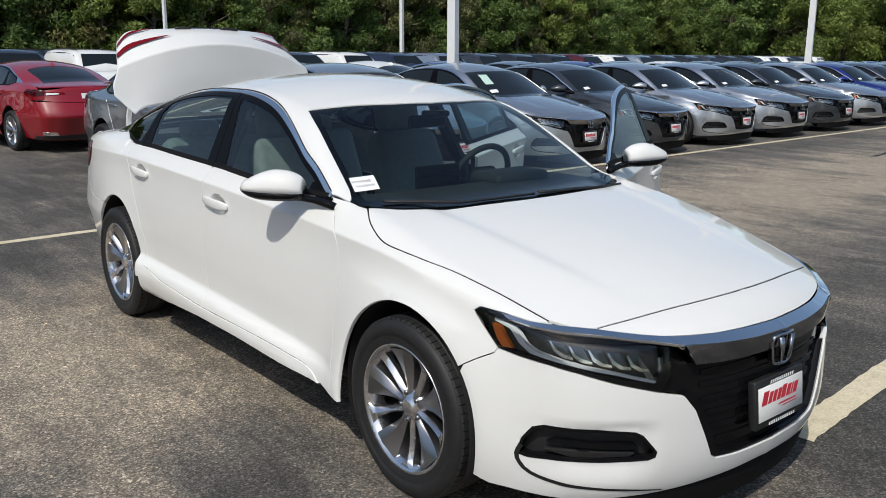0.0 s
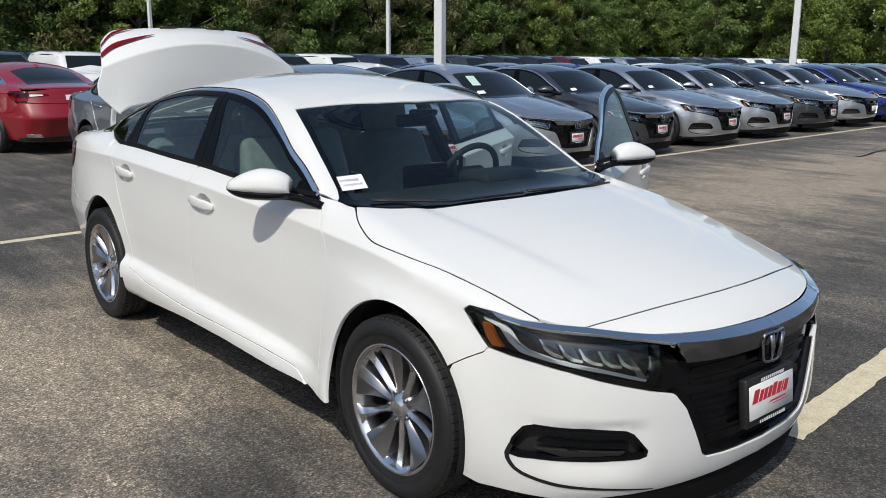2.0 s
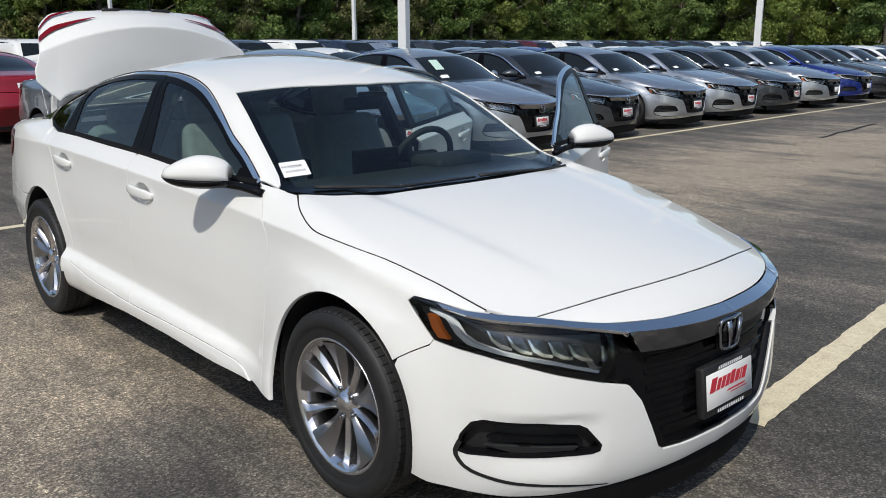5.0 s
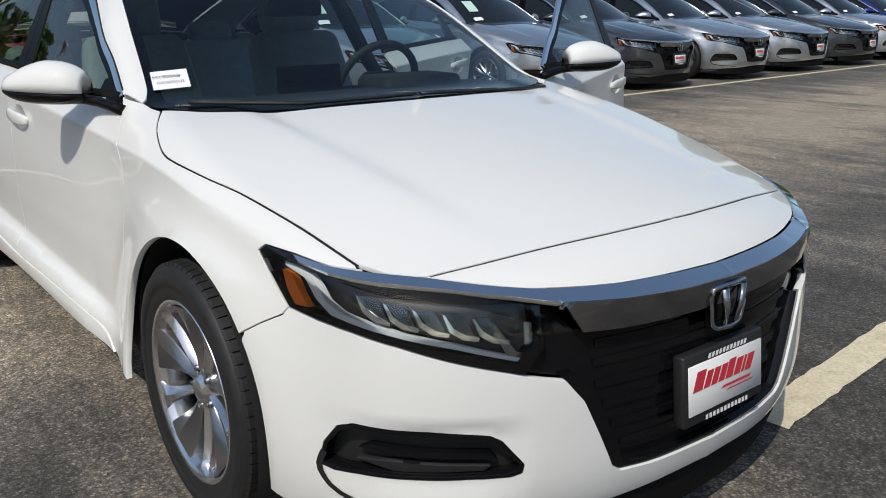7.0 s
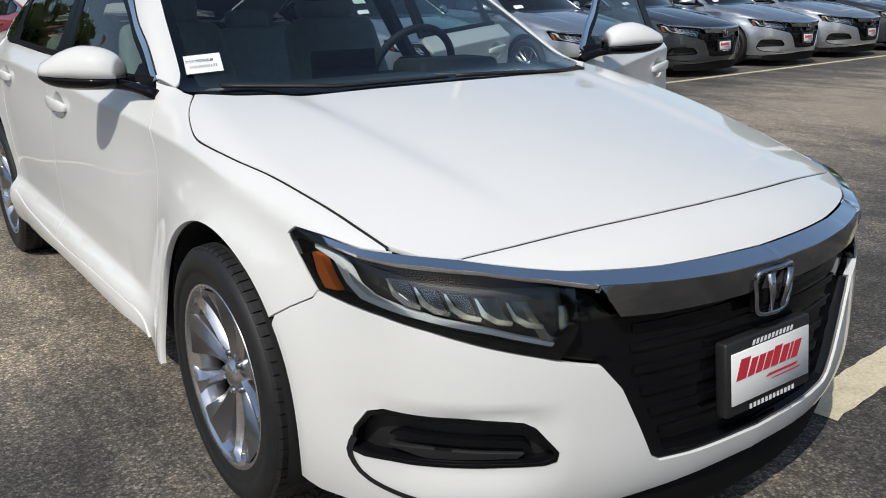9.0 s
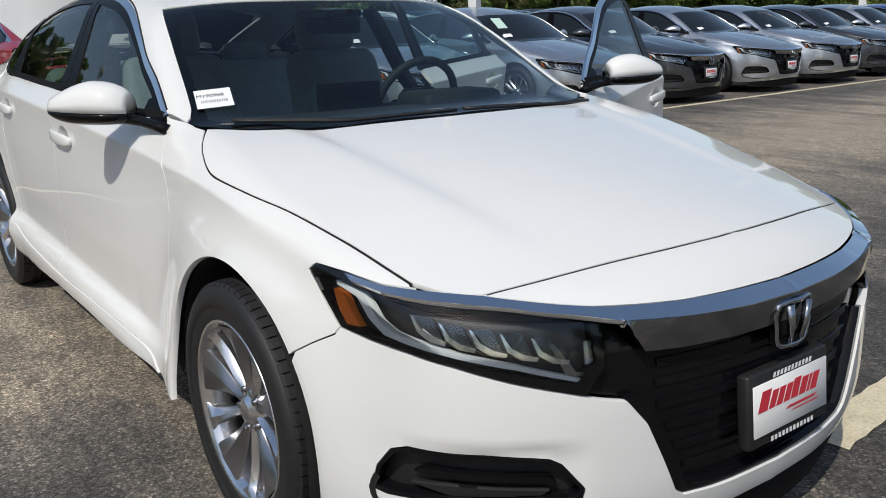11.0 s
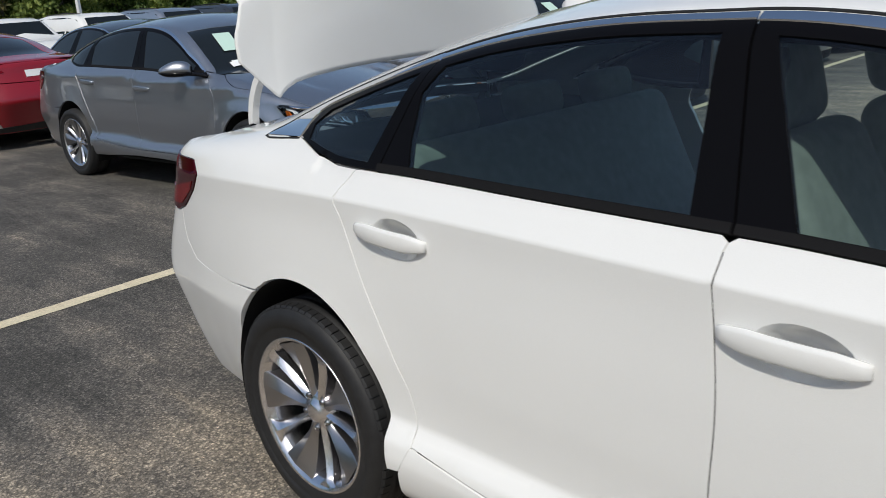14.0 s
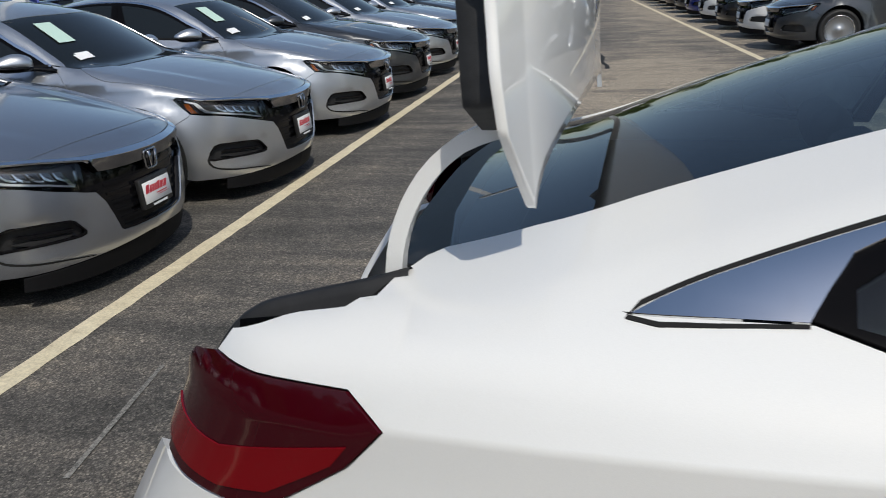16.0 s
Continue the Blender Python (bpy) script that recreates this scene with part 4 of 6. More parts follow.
    edge_in = [(a - 0.022, z + 0.004) for a, z in GRILLE_SIDE[:4]] + [(0.205, 0.304), (0.16, 0.297), (0.0, 0.294)]
    if not far:
        skin("grille_edge", patch("nose", list(GRILLE_SIDE) + edge_in[::-1], st, 0.0, push=-0.006, edge=0.014), PIANO, grille, both=True, rim=0.03)
    for zc in () if far else (0.345, 0.395, 0.445, 0.495, 0.545, 0.585):
        aw = float(np.interp(zc, [0.3, 0.38, 0.46, 0.52, 0.6], [0.195, 0.235, 0.262, 0.28, 0.27]))
        skin("grille_bar", patch("nose", [(0.0, zc - 0.008), (0.0, zc + 0.008), (aw, zc + 0.008), (aw, zc - 0.008)], 0.05, 0, push=-0.024, edge=0.03), PIANO, grille, both=True, rim=0.02)
    bar = skin("chrome_bar", patch("nose", [(0.0, 0.693), (0.03, 0.693), (0.224, 0.697), (0.36, 0.7055), (0.345, 0.679), (0.23, 0.670), (0.11, 0.664), (0.0, 0.663)], 0.02, 0.0015, push=lambda a, z: 0.004 + 0.030 * np.clip((0.695 + 0.02 * a - z) / 0.030, 0, 1), edge=0.015), CHROME, car, both=True, rim=0.02)
    skin("lower_face", patch("nose", [(0.0, 0.663), (0.11, 0.664), (0.23, 0.670), (0.345, 0.679), (0.309, 0.62), (0.236, 0.614), (0.077, 0.61), (0.0, 0.61)], 0.02, 0.0, push=lambda a, z: 0.033 - 0.026 * np.clip((0.668 - z) / 0.055, 0, 1), edge=0.015), DARKCHROME, bar, both=True, rim=0.02)
    # maker's badge: rounded frame and two uprights
    bx = float(on_nose(np.array([0.0]), np.array([0.605]))[0, 0]) + 0.018
    ring = [(0.060 * math.copysign(abs(math.cos(a)) ** 0.35, math.cos(a)), 0.049 * math.copysign(abs(math.sin(a)) ** 0.35, math.sin(a))) for a in np.linspace(0, 2 * math.pi, 33)]
    v, f = tube([(bx - 0.01 * (abs(q[0]) / 0.06), q[0] * (1 + 0.10 * q[1] / 0.05), 0.607 + q[1]) for q in ring], 0.006, 8)
    badge = mesh_part("badge", v, f, BADGE, car)
    for s in () if far else (-1, 1):
        v, f = tube([(bx, s * 0.021, 0.567), (bx + 0.004, s * 0.024, 0.607), (bx, s * 0.033, 0.650)], [0.006, 0.009, 0.010], 8)
        mesh_part("badge_upright", v, f, BADGE, badge)
    bm = box_bm(bx - 0.03, bx - 0.014, -0.06, 0.06, 0.56, 0.654, 0.01, 2)
    part("badge_back", bm, PIANO, badge)
    # show plate in its holder
    px = bx + 0.0
    tilt = Matrix.Translation((px, 0, 0.435)) @ Matrix.Rotation(radians(-6), 4, "Y")
    bm = box_bm(-0.03, 0.0, -0.150, 0.150, -0.082, 0.082, 0.006, 2)
    bm.transform(tilt)
    plate = part("front_plate", bm, PLASTIC, car)
    bm = box_bm(0.001, 0.005, -0.138, 0.138, -0.056, 0.058, 0.0015, 1)
    bm.transform(tilt)
    part("plate_sheet", bm, PLATEWHITE, plate)
    words = []
    if not far:
        lettering = ((0.034, 0.042), (0.023, 0.035), (0.023, 0.035), (0.023, 0.035), (0.027, 0.040), (0.025, 0.035), (0.010, 0.035), (0.025, 0.035))
        y = -0.118
        for wdt, hgt in lettering:
            words.append((y, y + wdt, -0.002, hgt, SIGNRED, 0.009))
            y += wdt + 0.004
        words.append((-0.02, 0.09, -0.020, -0.0145, SIGNRED, 0.006))
        words.append((0.0, 0.10, -0.029, -0.026, SIGNRED, 0.006))
        if fine:
            for q in range(11):
                words.append((-0.070 + 0.0135 * q, -0.061 + 0.0135 * q, 0.063, 0.074, PAPER, 0.002))
            for q in range(12):
                words.append((-0.082 + 0.0138 * q, -0.073 + 0.0138 * q, -0.075, -0.064, PAPER, 0.0))
        else:
            words.append((-0.075, 0.075, -0.075, -0.064, PAPER, 0.0))
    for y0, y1, z0, z1, m, sl in words:
        bm = bmesh.new()
        bm.faces.new([bm.verts.new(tilt @ Vector((0.0062, y, z))) for y, z in ((y0 - sl, z0), (y1 - sl, z0), (y1 + sl, z1), (y0 + sl, z1))])
        part("print_bar", bm, m, plate, smooth=False)
    # headlights
    outline = list(LAMP_TOP) + [(0.37, 0.60), (0.40, 0.5475)] + list(LAMP_LOW)[:-2][::-1]
    for left in (False, True):
        h = group_empty("headlight", car)
        skin("lamp_housing", patch("nose", outline, st, 0.0, push=-0.045), PLASTIC, h, left=left, rim=0.0)
        skin("lamp_rim", patch("nose", outline, st, 0.0, holes=[[((a - 0.61) * 0.955 + 0.612, (z - 0.665) * 0.80 + 0.664) for a, z in outline]], push=-0.004, edge=0.012), PIANO, h, left=left, rim=0.045)
        skin("amber_reflector", patch("nose", [(0.806, 0.712), (0.785, 0.708), (0.765, 0.672), (0.748, 0.648), (0.775, 0.648), (0.793, 0.675)], st, 0, push=-0.012), AMBER, h, left=left, rim=0.02)
        skin("light_guide", patch("nose", [(0.80, 0.734), (0.745, 0.718), (0.715, 0.668), (0.69, 0.652), (0.60, 0.636), (0.50, 0.612), (0.40, 0.578), (0.40, 0.570), (0.50, 0.603), (0.60, 0.625), (0.705, 0.643), (0.733, 0.668), (0.757, 0.706), (0.80, 0.722)], st, 0, push=-0.014, edge=0.012), LEDWHITE, h, left=left, rim=0.02)
        for k in range(0 if far else 5):
            a = 0.655 - 0.046 * k
            zt = 0.700 - 0.009 * k
            cell = group_empty("projector_cell", h)
            skin("reflector", patch("nose", [(a, zt), (a - 0.03, zt - 0.004), (a - 0.045, zt - 0.045), (a - 0.02, zt - 0.040)], st, 0, push=-0.026, edge=0.012), CELLGREY, cell, left=left, rim=0.012)
            skin("divider", patch("nose", [(a + 0.004, zt - 0.002), (a, zt - 0.003), (a - 0.012, zt - 0.028), (a - 0.030, zt - 0.042), (a - 0.052, zt - 0.048), (a - 0.050, zt - 0.056), (a - 0.026, zt - 0.052), (a - 0.006, zt - 0.036)], st, 0, push=-0.018, edge=0.012), LED, cell, left=left, rim=0.01)
        skin("inner_guide", patch("nose", [(0.452, 0.655), (0.442, 0.652), (0.41, 0.592), (0.385, 0.585), (0.385, 0.577), (0.415, 0.580), (0.425, 0.588)], st, 0, push=-0.018, edge=0.01), DARKCHROME, h, left=left, rim=0.01)
        skin("projector", patch("nose", [(0.395, 0.650), (0.378, 0.648), (0.378, 0.608), (0.395, 0.604)], st, 0, push=-0.02, edge=0.01), LED, h, left=left, rim=0.02)
        skin("lens", patch("nose", outline, st, 0.001), CLEAR, h, left=left, rim=0.0)
        strip = [(0.772, 0.750), (0.703, 0.7385), (0.643, 0.735), (0.537, 0.728), (0.381, 0.707), (0.36, 0.7055), (0.345, 0.679), (0.375, 0.686), (0.42, 0.696), (0.505, 0.710), (0.589, 0.718), (0.69, 0.726), (0.756, 0.738)]
        skin("brow_trim", patch("nose", strip, 0.02, 0.0, push=lambda a, z: 0.003 + 0.031 * np.clip((np.interp(a, [0.35, 0.54, 0.70, 0.77], [0.7045, 0.728, 0.7385, 0.750]) - z) / 0.028, 0, 1) * np.clip((0.52 - a) / 0.16, 0.35, 1), edge=0.012), CHROME, h, left=left, rim=0.01)
    # flanks
    fender_top = moved("top", "side", smooth_line(HOOD_SIDE))
    lamp_side = moved("nose", "side", [(0.645, 0.737), (0.70, 0.7395), (0.77, 0.751), (0.838, 0.757), (0.856, 0.742), (0.82, 0.692), (0.782, 0.642)])
    bump_seam = [(1.80, 0.625), (1.745, 0.595), (1.706, 0.570)]
    fender = fender_top + lamp_side + bump_seam + arch(ARCH_F, 37, 186, 40) + [(1.055, 0.240)] + smooth_line(DOOR_F)[::-1] + [(0.816, 0.992)] + moved("top", "side", [(0.90, -0.7490), (0.955, -0.742)])
    fdoor = smooth_line(DOOR_F) + smooth_line([q for q in DOOR_FOOT if q[0] >= -0.152])[::-1][1:-1] + smooth_line(DOOR_B)[::-1] + run(belt_z, -0.16, 0.81, 0.06)
    rdoor = smooth_line(DOOR_B) + smooth_line([q for q in DOOR_FOOT if q[0] <= -0.152])[::-1][1:-1] + smooth_line(DOOR_R)[::-1] + run(belt_z, -1.12, -0.19, 0.06)
    sill = smooth_line(DOOR_FOOT) + [(0.6, 0.258), (0.2, 0.276), (-0.2, 0.279), (-0.5, 0.268), (-0.77, 0.248), (-0.97, 0.244), (-0.955, 0.33)]
    rail_a = smooth_line([(-1.63, 1.087), (-1.72, 1.083), (-1.82, 1.077), (-1.92, 1.067), (-1.985, 1.060)], 0.011)
    rail = rail_a + smooth_line([(-1.985, 1.060), (-2.08, 1.048), (-2.15, 1.030)], 0.011)[1:]
    tail_edge = moved("tail", "side", [(0.70, 1.004), (0.779, 0.998), (0.89, 0.999), (0.94, 0.961), (0.896, 0.905), (0.82, 0.84), (0.785, 0.825)])
    rb_seam = [(-2.095, 0.775), (-2.075, 0.722), (-2.003, 0.672), (-1.90, 0.660), (-1.76, 0.655)]
    quarter = smooth_line(DOOR_R) + [(-0.955, 0.33)] + arch(ARCH_R, 0, 122, 40) + rb_seam[::-1] + tail_edge[::-1] + rail[::-1] + [(-1.44, 1.094), (-1.325, 1.064), (-1.225, 1.046)]
    hinge_f, hinge_r = Vector((0.93, 0.87, 0)), Vector((-0.16, 0.88, 0))
    if fine:
        # likewise black strips for the shade in the door gaps
        for line in (DOOR_F, DOOR_B, DOOR_R, DOOR_FOOT):
            mid_line = smooth_line(line)[1:-1]
            skin("gap_seal", patch("side", ribbon(mid_line, 0.006), 0.02, 0.0, push=-0.004, edge=0.012), GAP, car, rim=0.0)
    for left in (False, True):
        skin("fender", patch("side", fender, st, g), colour, car, left=left, rim=0.016)
        skin("sill_skirt", patch("side", sill, st, g, push=0.004), colour, car, left=left, rim=0.03)
        skin("quarter_panel", patch("side", quarter, st, g, seam=lambda a, b: (-1.99 < a < -1.63 and b > 1.055) or (-1.9 < a < -1.5 and 0.64 < b < 0.69)), colour, car, left=left, rim=0.016, skip=lambda p: -1.992 < p.x < -1.628 and p.z > 1.055)
        doors = []
        for which, poly in (("front", fdoor), ("rear", rdoor)):
            d = skin(which + "_door", patch("side", poly, st, g, holes=[dish(*HANDLES[0 if which == "front" else 1])] if fine else []), colour, car, left=left, rim=0.02)
            doors.append(d)
            if which == "front":
                frame = run(belt_z, -0.170, 0.80, 0.05, 0.002) + sloped(window_top, 0.80, -0.232, -0.23, 0.011, 0.35, 0.019)
                pane = run(belt_z, -0.072, 0.735, 0.05, 0.020) + sloped(window_top, 0.70, -0.184, -0.23, 0.034, 0.35, 0.044)
                strip = run(window_top, -0.232, 0.815, 0.04, 0.0) + [(0.80, 0.985)] + sloped(window_top, 0.775, -0.232, -0.23, 0.012, 0.35, 0.021)
            else:
                frame = run(belt_z, -1.068, -0.174, 0.05, 0.002) + run(window_top, -0.237, -0.99, 0.04, -0.009)
                pane = run(belt_z, -0.970, -0.258, 0.05, 0.020) + run(window_top, -0.288, -0.955, 0.04, -0.030) + [(-0.992, 1.22), (-0.985, 1.12)]
                strip = run(window_top, -0.985, -0.237, 0.04, 0.0) + run(window_top, -0.237, -0.985, 0.04, -0.010)
            skin("window_frame", patch("side", frame, st, 0.001, holes=[pane], push=-0.003, edge=0.018), FRIT, d, left=left, rim=0.02)
            skin("window_pane", patch("side", pane, max(st, 0.04), 0.0, push=-0.006, edge=0.03), (GLASS if which == "front" else PRIVACY) if fine else DARKGLASS, d, left=left, rim=0.0)
            skin("chrome_strip", patch("side", strip, st, 0.0, push=0.001, edge=0.018), CHROME, d, left=left, rim=0.012)
            if far:
                continue
            skin("belt_seal", patch("side", run(belt_z, *((-0.17, 0.79) if which == "front" else (-1.068, -0.178)), 0.05, 0.001) + run(belt_z, *((0.79, -0.17) if which == "front" else (-0.178, -1.068)), 0.05, 0.018), st, 0.0, push=0.004, edge=0.018), LIPBLACK, d, left=left, rim=0.012)
            if fine:
                inner = skin("door_lining", patch("side", poly, 0.05, 0.02, push=-0.055, edge=0.05), DARKTRIM, d, left=left, rim=0.0)
        door_handle(doors[0], *HANDLES[0], left, fine)
        door_handle(doors[1], *HANDLES[1], left, fine)
        side_mirror(doors[0], colour, left)
        if not far:
            skin("mirror_sail", patch("side", [(0.868, 0.948), (0.808, 0.984), (0.70, 1.036), (0.665, 1.030), (0.66, 1.0), (0.70, 0.986), (0.80, 0.962)], 0.03, 0, push=0.003, edge=0.02), FRIT, doors[0], left=left, rim=0.012)
        if opened and left:
            for d, hinge, ang in ((doors[0], hinge_f, -64), (doors[1], hinge_r, -62)):
                d.matrix_basis = Matrix.Translation(hinge) @ Matrix.Rotation(radians(ang), 4, "Z") @ Matrix.Translation(-hinge)
        # fixed quarter window
        qf = run(belt_z, -1.44, -1.072, 0.05, 0.002) + run(window_top, -0.992, -1.46, 0.05, -0.012) + [(-1.46, 1.100)]
        qp = [(-1.40, 1.094), (-1.32, 1.080)] + run(belt_z, -1.25, -1.113, 0.05, 0.018) + run(window_top, -1.030, -1.345, 0.04, -0.026) + [(-1.40, 1.130)]
        q = skin("quarter_window", patch("side", qf, st, 0.001, holes=[qp], push=-0.003, edge=0.018), FRIT, car, left=left, rim=0.02)
        skin("window_pane", patch("side", qp, 0.04, 0.0, push=-0.006, edge=0.03), PRIVACY if fine else DARKGLASS, q, left=left, rim=0.0)
        cs = [(-1.63, 1.086), (-1.445, 1.094), (-1.425, 1.126), (-1.40, 1.159), (-1.36, 1.179), (-1.28, 1.204)] + run(window_top, -1.22, -0.988, 0.04, -0.012) + run(window_top, -0.988, -1.60, 0.04, 0.0)
        skin("chrome_strip", patch("side", cs, st, 0.0, push=0.002, edge=0.018), CHROME, q, left=left, rim=0.012)
        if fine:
            gasket = [(x, z + 0.003) for x, z in run(window_top, 0.80, -1.62, 0.03)] + [(-1.636, 1.083), (-1.60, 1.0805), (-1.54, 1.0835), (-1.445, 1.0905)]
            skin("window_gasket", patch("side", ribbon(gasket, 0.0016), 0.02, 0.0, push=0.0025, edge=0.014), GAP, q, left=left, rim=0.003)
        # wheel housings
        for spec in (ARCH_F, ARCH_R):
            cx, cz, a, b = spec
            v, f = [], []
            pts = arch(spec, -25, 205, 28, -0.002)
            s = 1 if left else -1
            for x, z in pts:
                v += [(x, s * 0.872, max(z, 0.16)), (x, s * 0.55, max(z, 0.16))]
            for i in range(len(pts) - 1):
                f.append((2 * i, 2 * i + 1, 2 * i + 3, 2 * i + 2) if not left else (2 * i, 2 * i + 2, 2 * i + 3, 2 * i + 1))
            k = len(v)
            v += [(x, s * 0.55, max(z, 0.16)) for x, z in pts]
            f.append(tuple(range(k, len(v))))
            mesh_part("wheel_housing", v, f, GAP, car)
        wheel(car, 1.415, 0.793 if left else -0.793, fine=fine, far=far)
        wheel(car, -1.388, 0.798 if left else -0.798, fine=fine, far=far)
    # roof with its pillars, in one skin
    rail_top = moved("side", "top", run(window_top, 0.81, -1.63, 0.04)) + moved("side", "top", rail_a[1:])
    ws_side = [(0.90, -0.748), (0.856, -0.716), (0.61, -0.661), (0.43, -0.618), (0.335, -0.588)]
    ws_top = [(0.335, -0.588), (0.36, -0.53), (0.39, -0.45), (0.455, -0.22), (0.478, 0.0)]
    rear_top = [(-1.14, 0.0), (-1.15, -0.25), (-1.19, -0.46), (-1.215, -0.49)]
    rear_side = [(-1.335, -0.492), (-1.508, -0.488), (-1.64, -0.482), (-1.774, -0.488), (-1.90, -0.512)]
    roof_poly = smooth_line(ws_side) + smooth_line(ws_top)[1:] + smooth_line(rear_top) + rear_side + [(-1.925, -0.535), (-1.954, -0.602), (-1.964, -0.668)] + rail_top[::-1]
    roof = skin("roof", patch("top", roof_poly, st, 0.0), colour, car, both=True, rim=0.012, skip=lambda p: -1.992 < p.x < -1.628 and p.y < -0.66)
    ws_base = [(1.20, 0.0), (1.17, -0.35), (1.13, -0.52), (1.08, -0.62), (1.02, -0.69), (0.96, -0.735)]
    ws_poly = smooth_line(ws_side) + smooth_line(ws_top)[1:] + ws_base
    windshield = skin("windshield", patch("top", ws_poly, 0.04, 0.002, push=-0.004, edge=0.025), GLASS if fine else DARKGLASS, car, both=True, rim=0.0)
    border = [(0.90, -0.748)] + list(ws_side)[1:] + list(ws_top)[1:] + [(0.500, 0.0), (0.480, -0.20), (0.415, -0.44), (0.385, -0.52), (0.40, -0.562), (0.46, -0.592), (0.62, -0.632), (0.82, -0.674), (0.93, -0.69), (1.0, -0.62), (1.05, -0.52), (1.09, -0.35), (1.12, 0.0), (1.20, 0.0)] + ws_base[1:]
    skin("glass_border", patch("top", border, 0.03, 0.002, push=-0.0065, edge=0.02), FRIT, windshield, both=True, rim=0.0)
    rg = smooth_line(rear_top) + rear_side + [(-1.93, -0.35), (-1.945, 0.0)]
    skin("rear_window", patch("top", rg, 0.04, 0.002, push=-0.004, edge=0.025), REARGLASS if fine else DARKGLASS, car, both=True, rim=0.0)
    # aerial fin
    bm = bmesh.new()
    rows = []
    for i in range(9):
        t = i / 8
        x = -0.93 - 0.19 * t
        zb = float(on_top(np.array([x]), np.array([0.0]))[0, 2]) - 0.004
        h, w = 0.062 * math.sin(math.pi * (0.1 + 0.62 * t)) * (1 if t < 0.9 else 0.75) * (0.25 + 0.75 * t), 0.035 * math.sin(math.pi * (0.08 + 0.8 * t))
        rows.append([bm.verts.new((x, y * w, zb + k * h)) for y, k in ((-1, 0), (-0.6, 0.35), (-0.25, 0.8), (0, 1), (0.25, 0.8), (0.6, 0.35), (1, 0))])
    for i in range(8):
        for j in range(6):
            bm.faces.new((rows[i][j], rows[i + 1][j], rows[i + 1][j + 1], rows[i][j + 1]))
    bm.faces.new(rows[-1])
    bmesh.ops.recalc_face_normals(bm, faces=bm.faces[:])
    part("aerial_fin", bm, colour, car)
    # tail
    rbp = ([(0.0, 0.60), (0.3, 0.60), (0.47, 0.61), (0.53, 0.79), (0.60, 0.815), (0.70, 0.818)] if opened else [(0.0, 0.79), (0.3, 0.80), (0.5, 0.81), (0.70, 0.818)]) + [(0.73, 0.816), (0.76, 0.814), (0.785, 0.823)] + moved("side", "tail", rb_seam + arch(ARCH_R, 124, 193, 14)) + [(1.10, 0.235), (0.8, 0.215), (0.4, 0.205), (0.0, 0.205)]
    skin("rear_bumper", patch("tail", rbp, st, g), colour, car, both=True, rim=0.02)
    for left in (False, True):
        t = skin("tail_light", patch("tail", TAIL if opened else TAIL_CLOSED, st, 0.001, push=0.004), TAILRED, car, left=left, rim=0.03)
        skin("tail_reflector", patch("tail", [(0.60, 0.90), (0.74, 0.892), (0.90, 0.935), (0.88, 0.905), (0.80, 0.845), (0.74, 0.835), (0.60, 0.85)], st, 0.0, push=0.0065, edge=0.015), TAILBRIGHT, t, left=left, rim=0.004)
    # floor pan
    bm = box_bm(-1.90, 1.72, -0.70, 0.70, 0.17, 0.22, 0.02, 1)
    part("floor_pan", bm, GAP, car)
    if not opened:
        skin("trunk_lid", patch("top", [(-1.945, 0.0), (-1.93, -0.35), (-1.90, -0.515), (-1.925, -0.535), (-1.954, -0.602), (-1.966, -0.665), (-1.99, -0.688), (-2.08, -0.70), (-2.17, -0.70)] + [(-2.22, -0.62), (-2.30, -0.35), (-2.33, 0.0)], st, g), colour, car, both=True, rim=0.01)
        skin("lid_face", patch("tail", [(0.0, 0.795), (0.0, 1.03), (0.3, 1.03), (0.52, 1.0), (0.598, 0.992), (0.618, 0.83), (0.5, 0.815)], st, g), colour, car, both=True, rim=0.01)
        skin("rear_plate", patch("tail", [(0.0, 0.855), (0.125, 0.855), (0.125, 0.935), (0.0, 0.935)], 0.04, 0, push=0.006), PLATEWHITE, car, both=True, rim=0.005)
        if not far:
            for left in (False, True):
                skin("lid_lamp", patch("tail", [(0.60, 0.90), (0.60, 0.965), (0.36, 0.955), (0.34, 0.925)], 0.04, 0, push=0.005), TAILBRIGHT, car, left=left, rim=0.005)
                skin("reversing_lens", patch("tail", [(0.585, 0.912), (0.585, 0.948), (0.43, 0.945), (0.42, 0.925)], 0.03, 0, push=0.009), LEDWHITE, car, left=left, rim=0.004)
                skin("exhaust_finisher", patch("tail", [(0.46, 0.285), (0.48, 0.335), (0.66, 0.345), (0.66, 0.295)], 0.03, 0, push=0.008), CHROME, car, left=left, rim=0.02)
            skin("rear_valance", patch("tail", [(0.0, 0.215), (0.85, 0.225), (0.80, 0.275), (0.0, 0.30)], 0.04, 0, push=0.004), PLASTIC, car, both=True, rim=0.01)
        for y0, hw, hh, m in ((-0.52, 0.06, 0.035, PAPER),):
            c = Vector(on_top(np.array([0.90]), np.array([y0]))[0])
            n = Vector(body_normals(np.array([tuple(c)]))[0])
            u = Vector((0.1, 1, 0))
            u = (u - n * u.dot(n)).normalized()
            w = n.cross(u)
            mesh_part("price_label", [c + n * 0.003 + u * a * hw + w * b * hh for a, b in ((-1, -1), (1, -1), (1, 1), (-1, 1))], [(0, 1, 2, 3)], m, car, smooth=False)
        # solid black block stands in for the shaded inside of the closed cabin
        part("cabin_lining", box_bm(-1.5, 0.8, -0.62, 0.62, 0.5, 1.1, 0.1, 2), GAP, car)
    return car

# ---- the white car ----
white_car = build_sedan("white_sedan", WHITE, True, True)
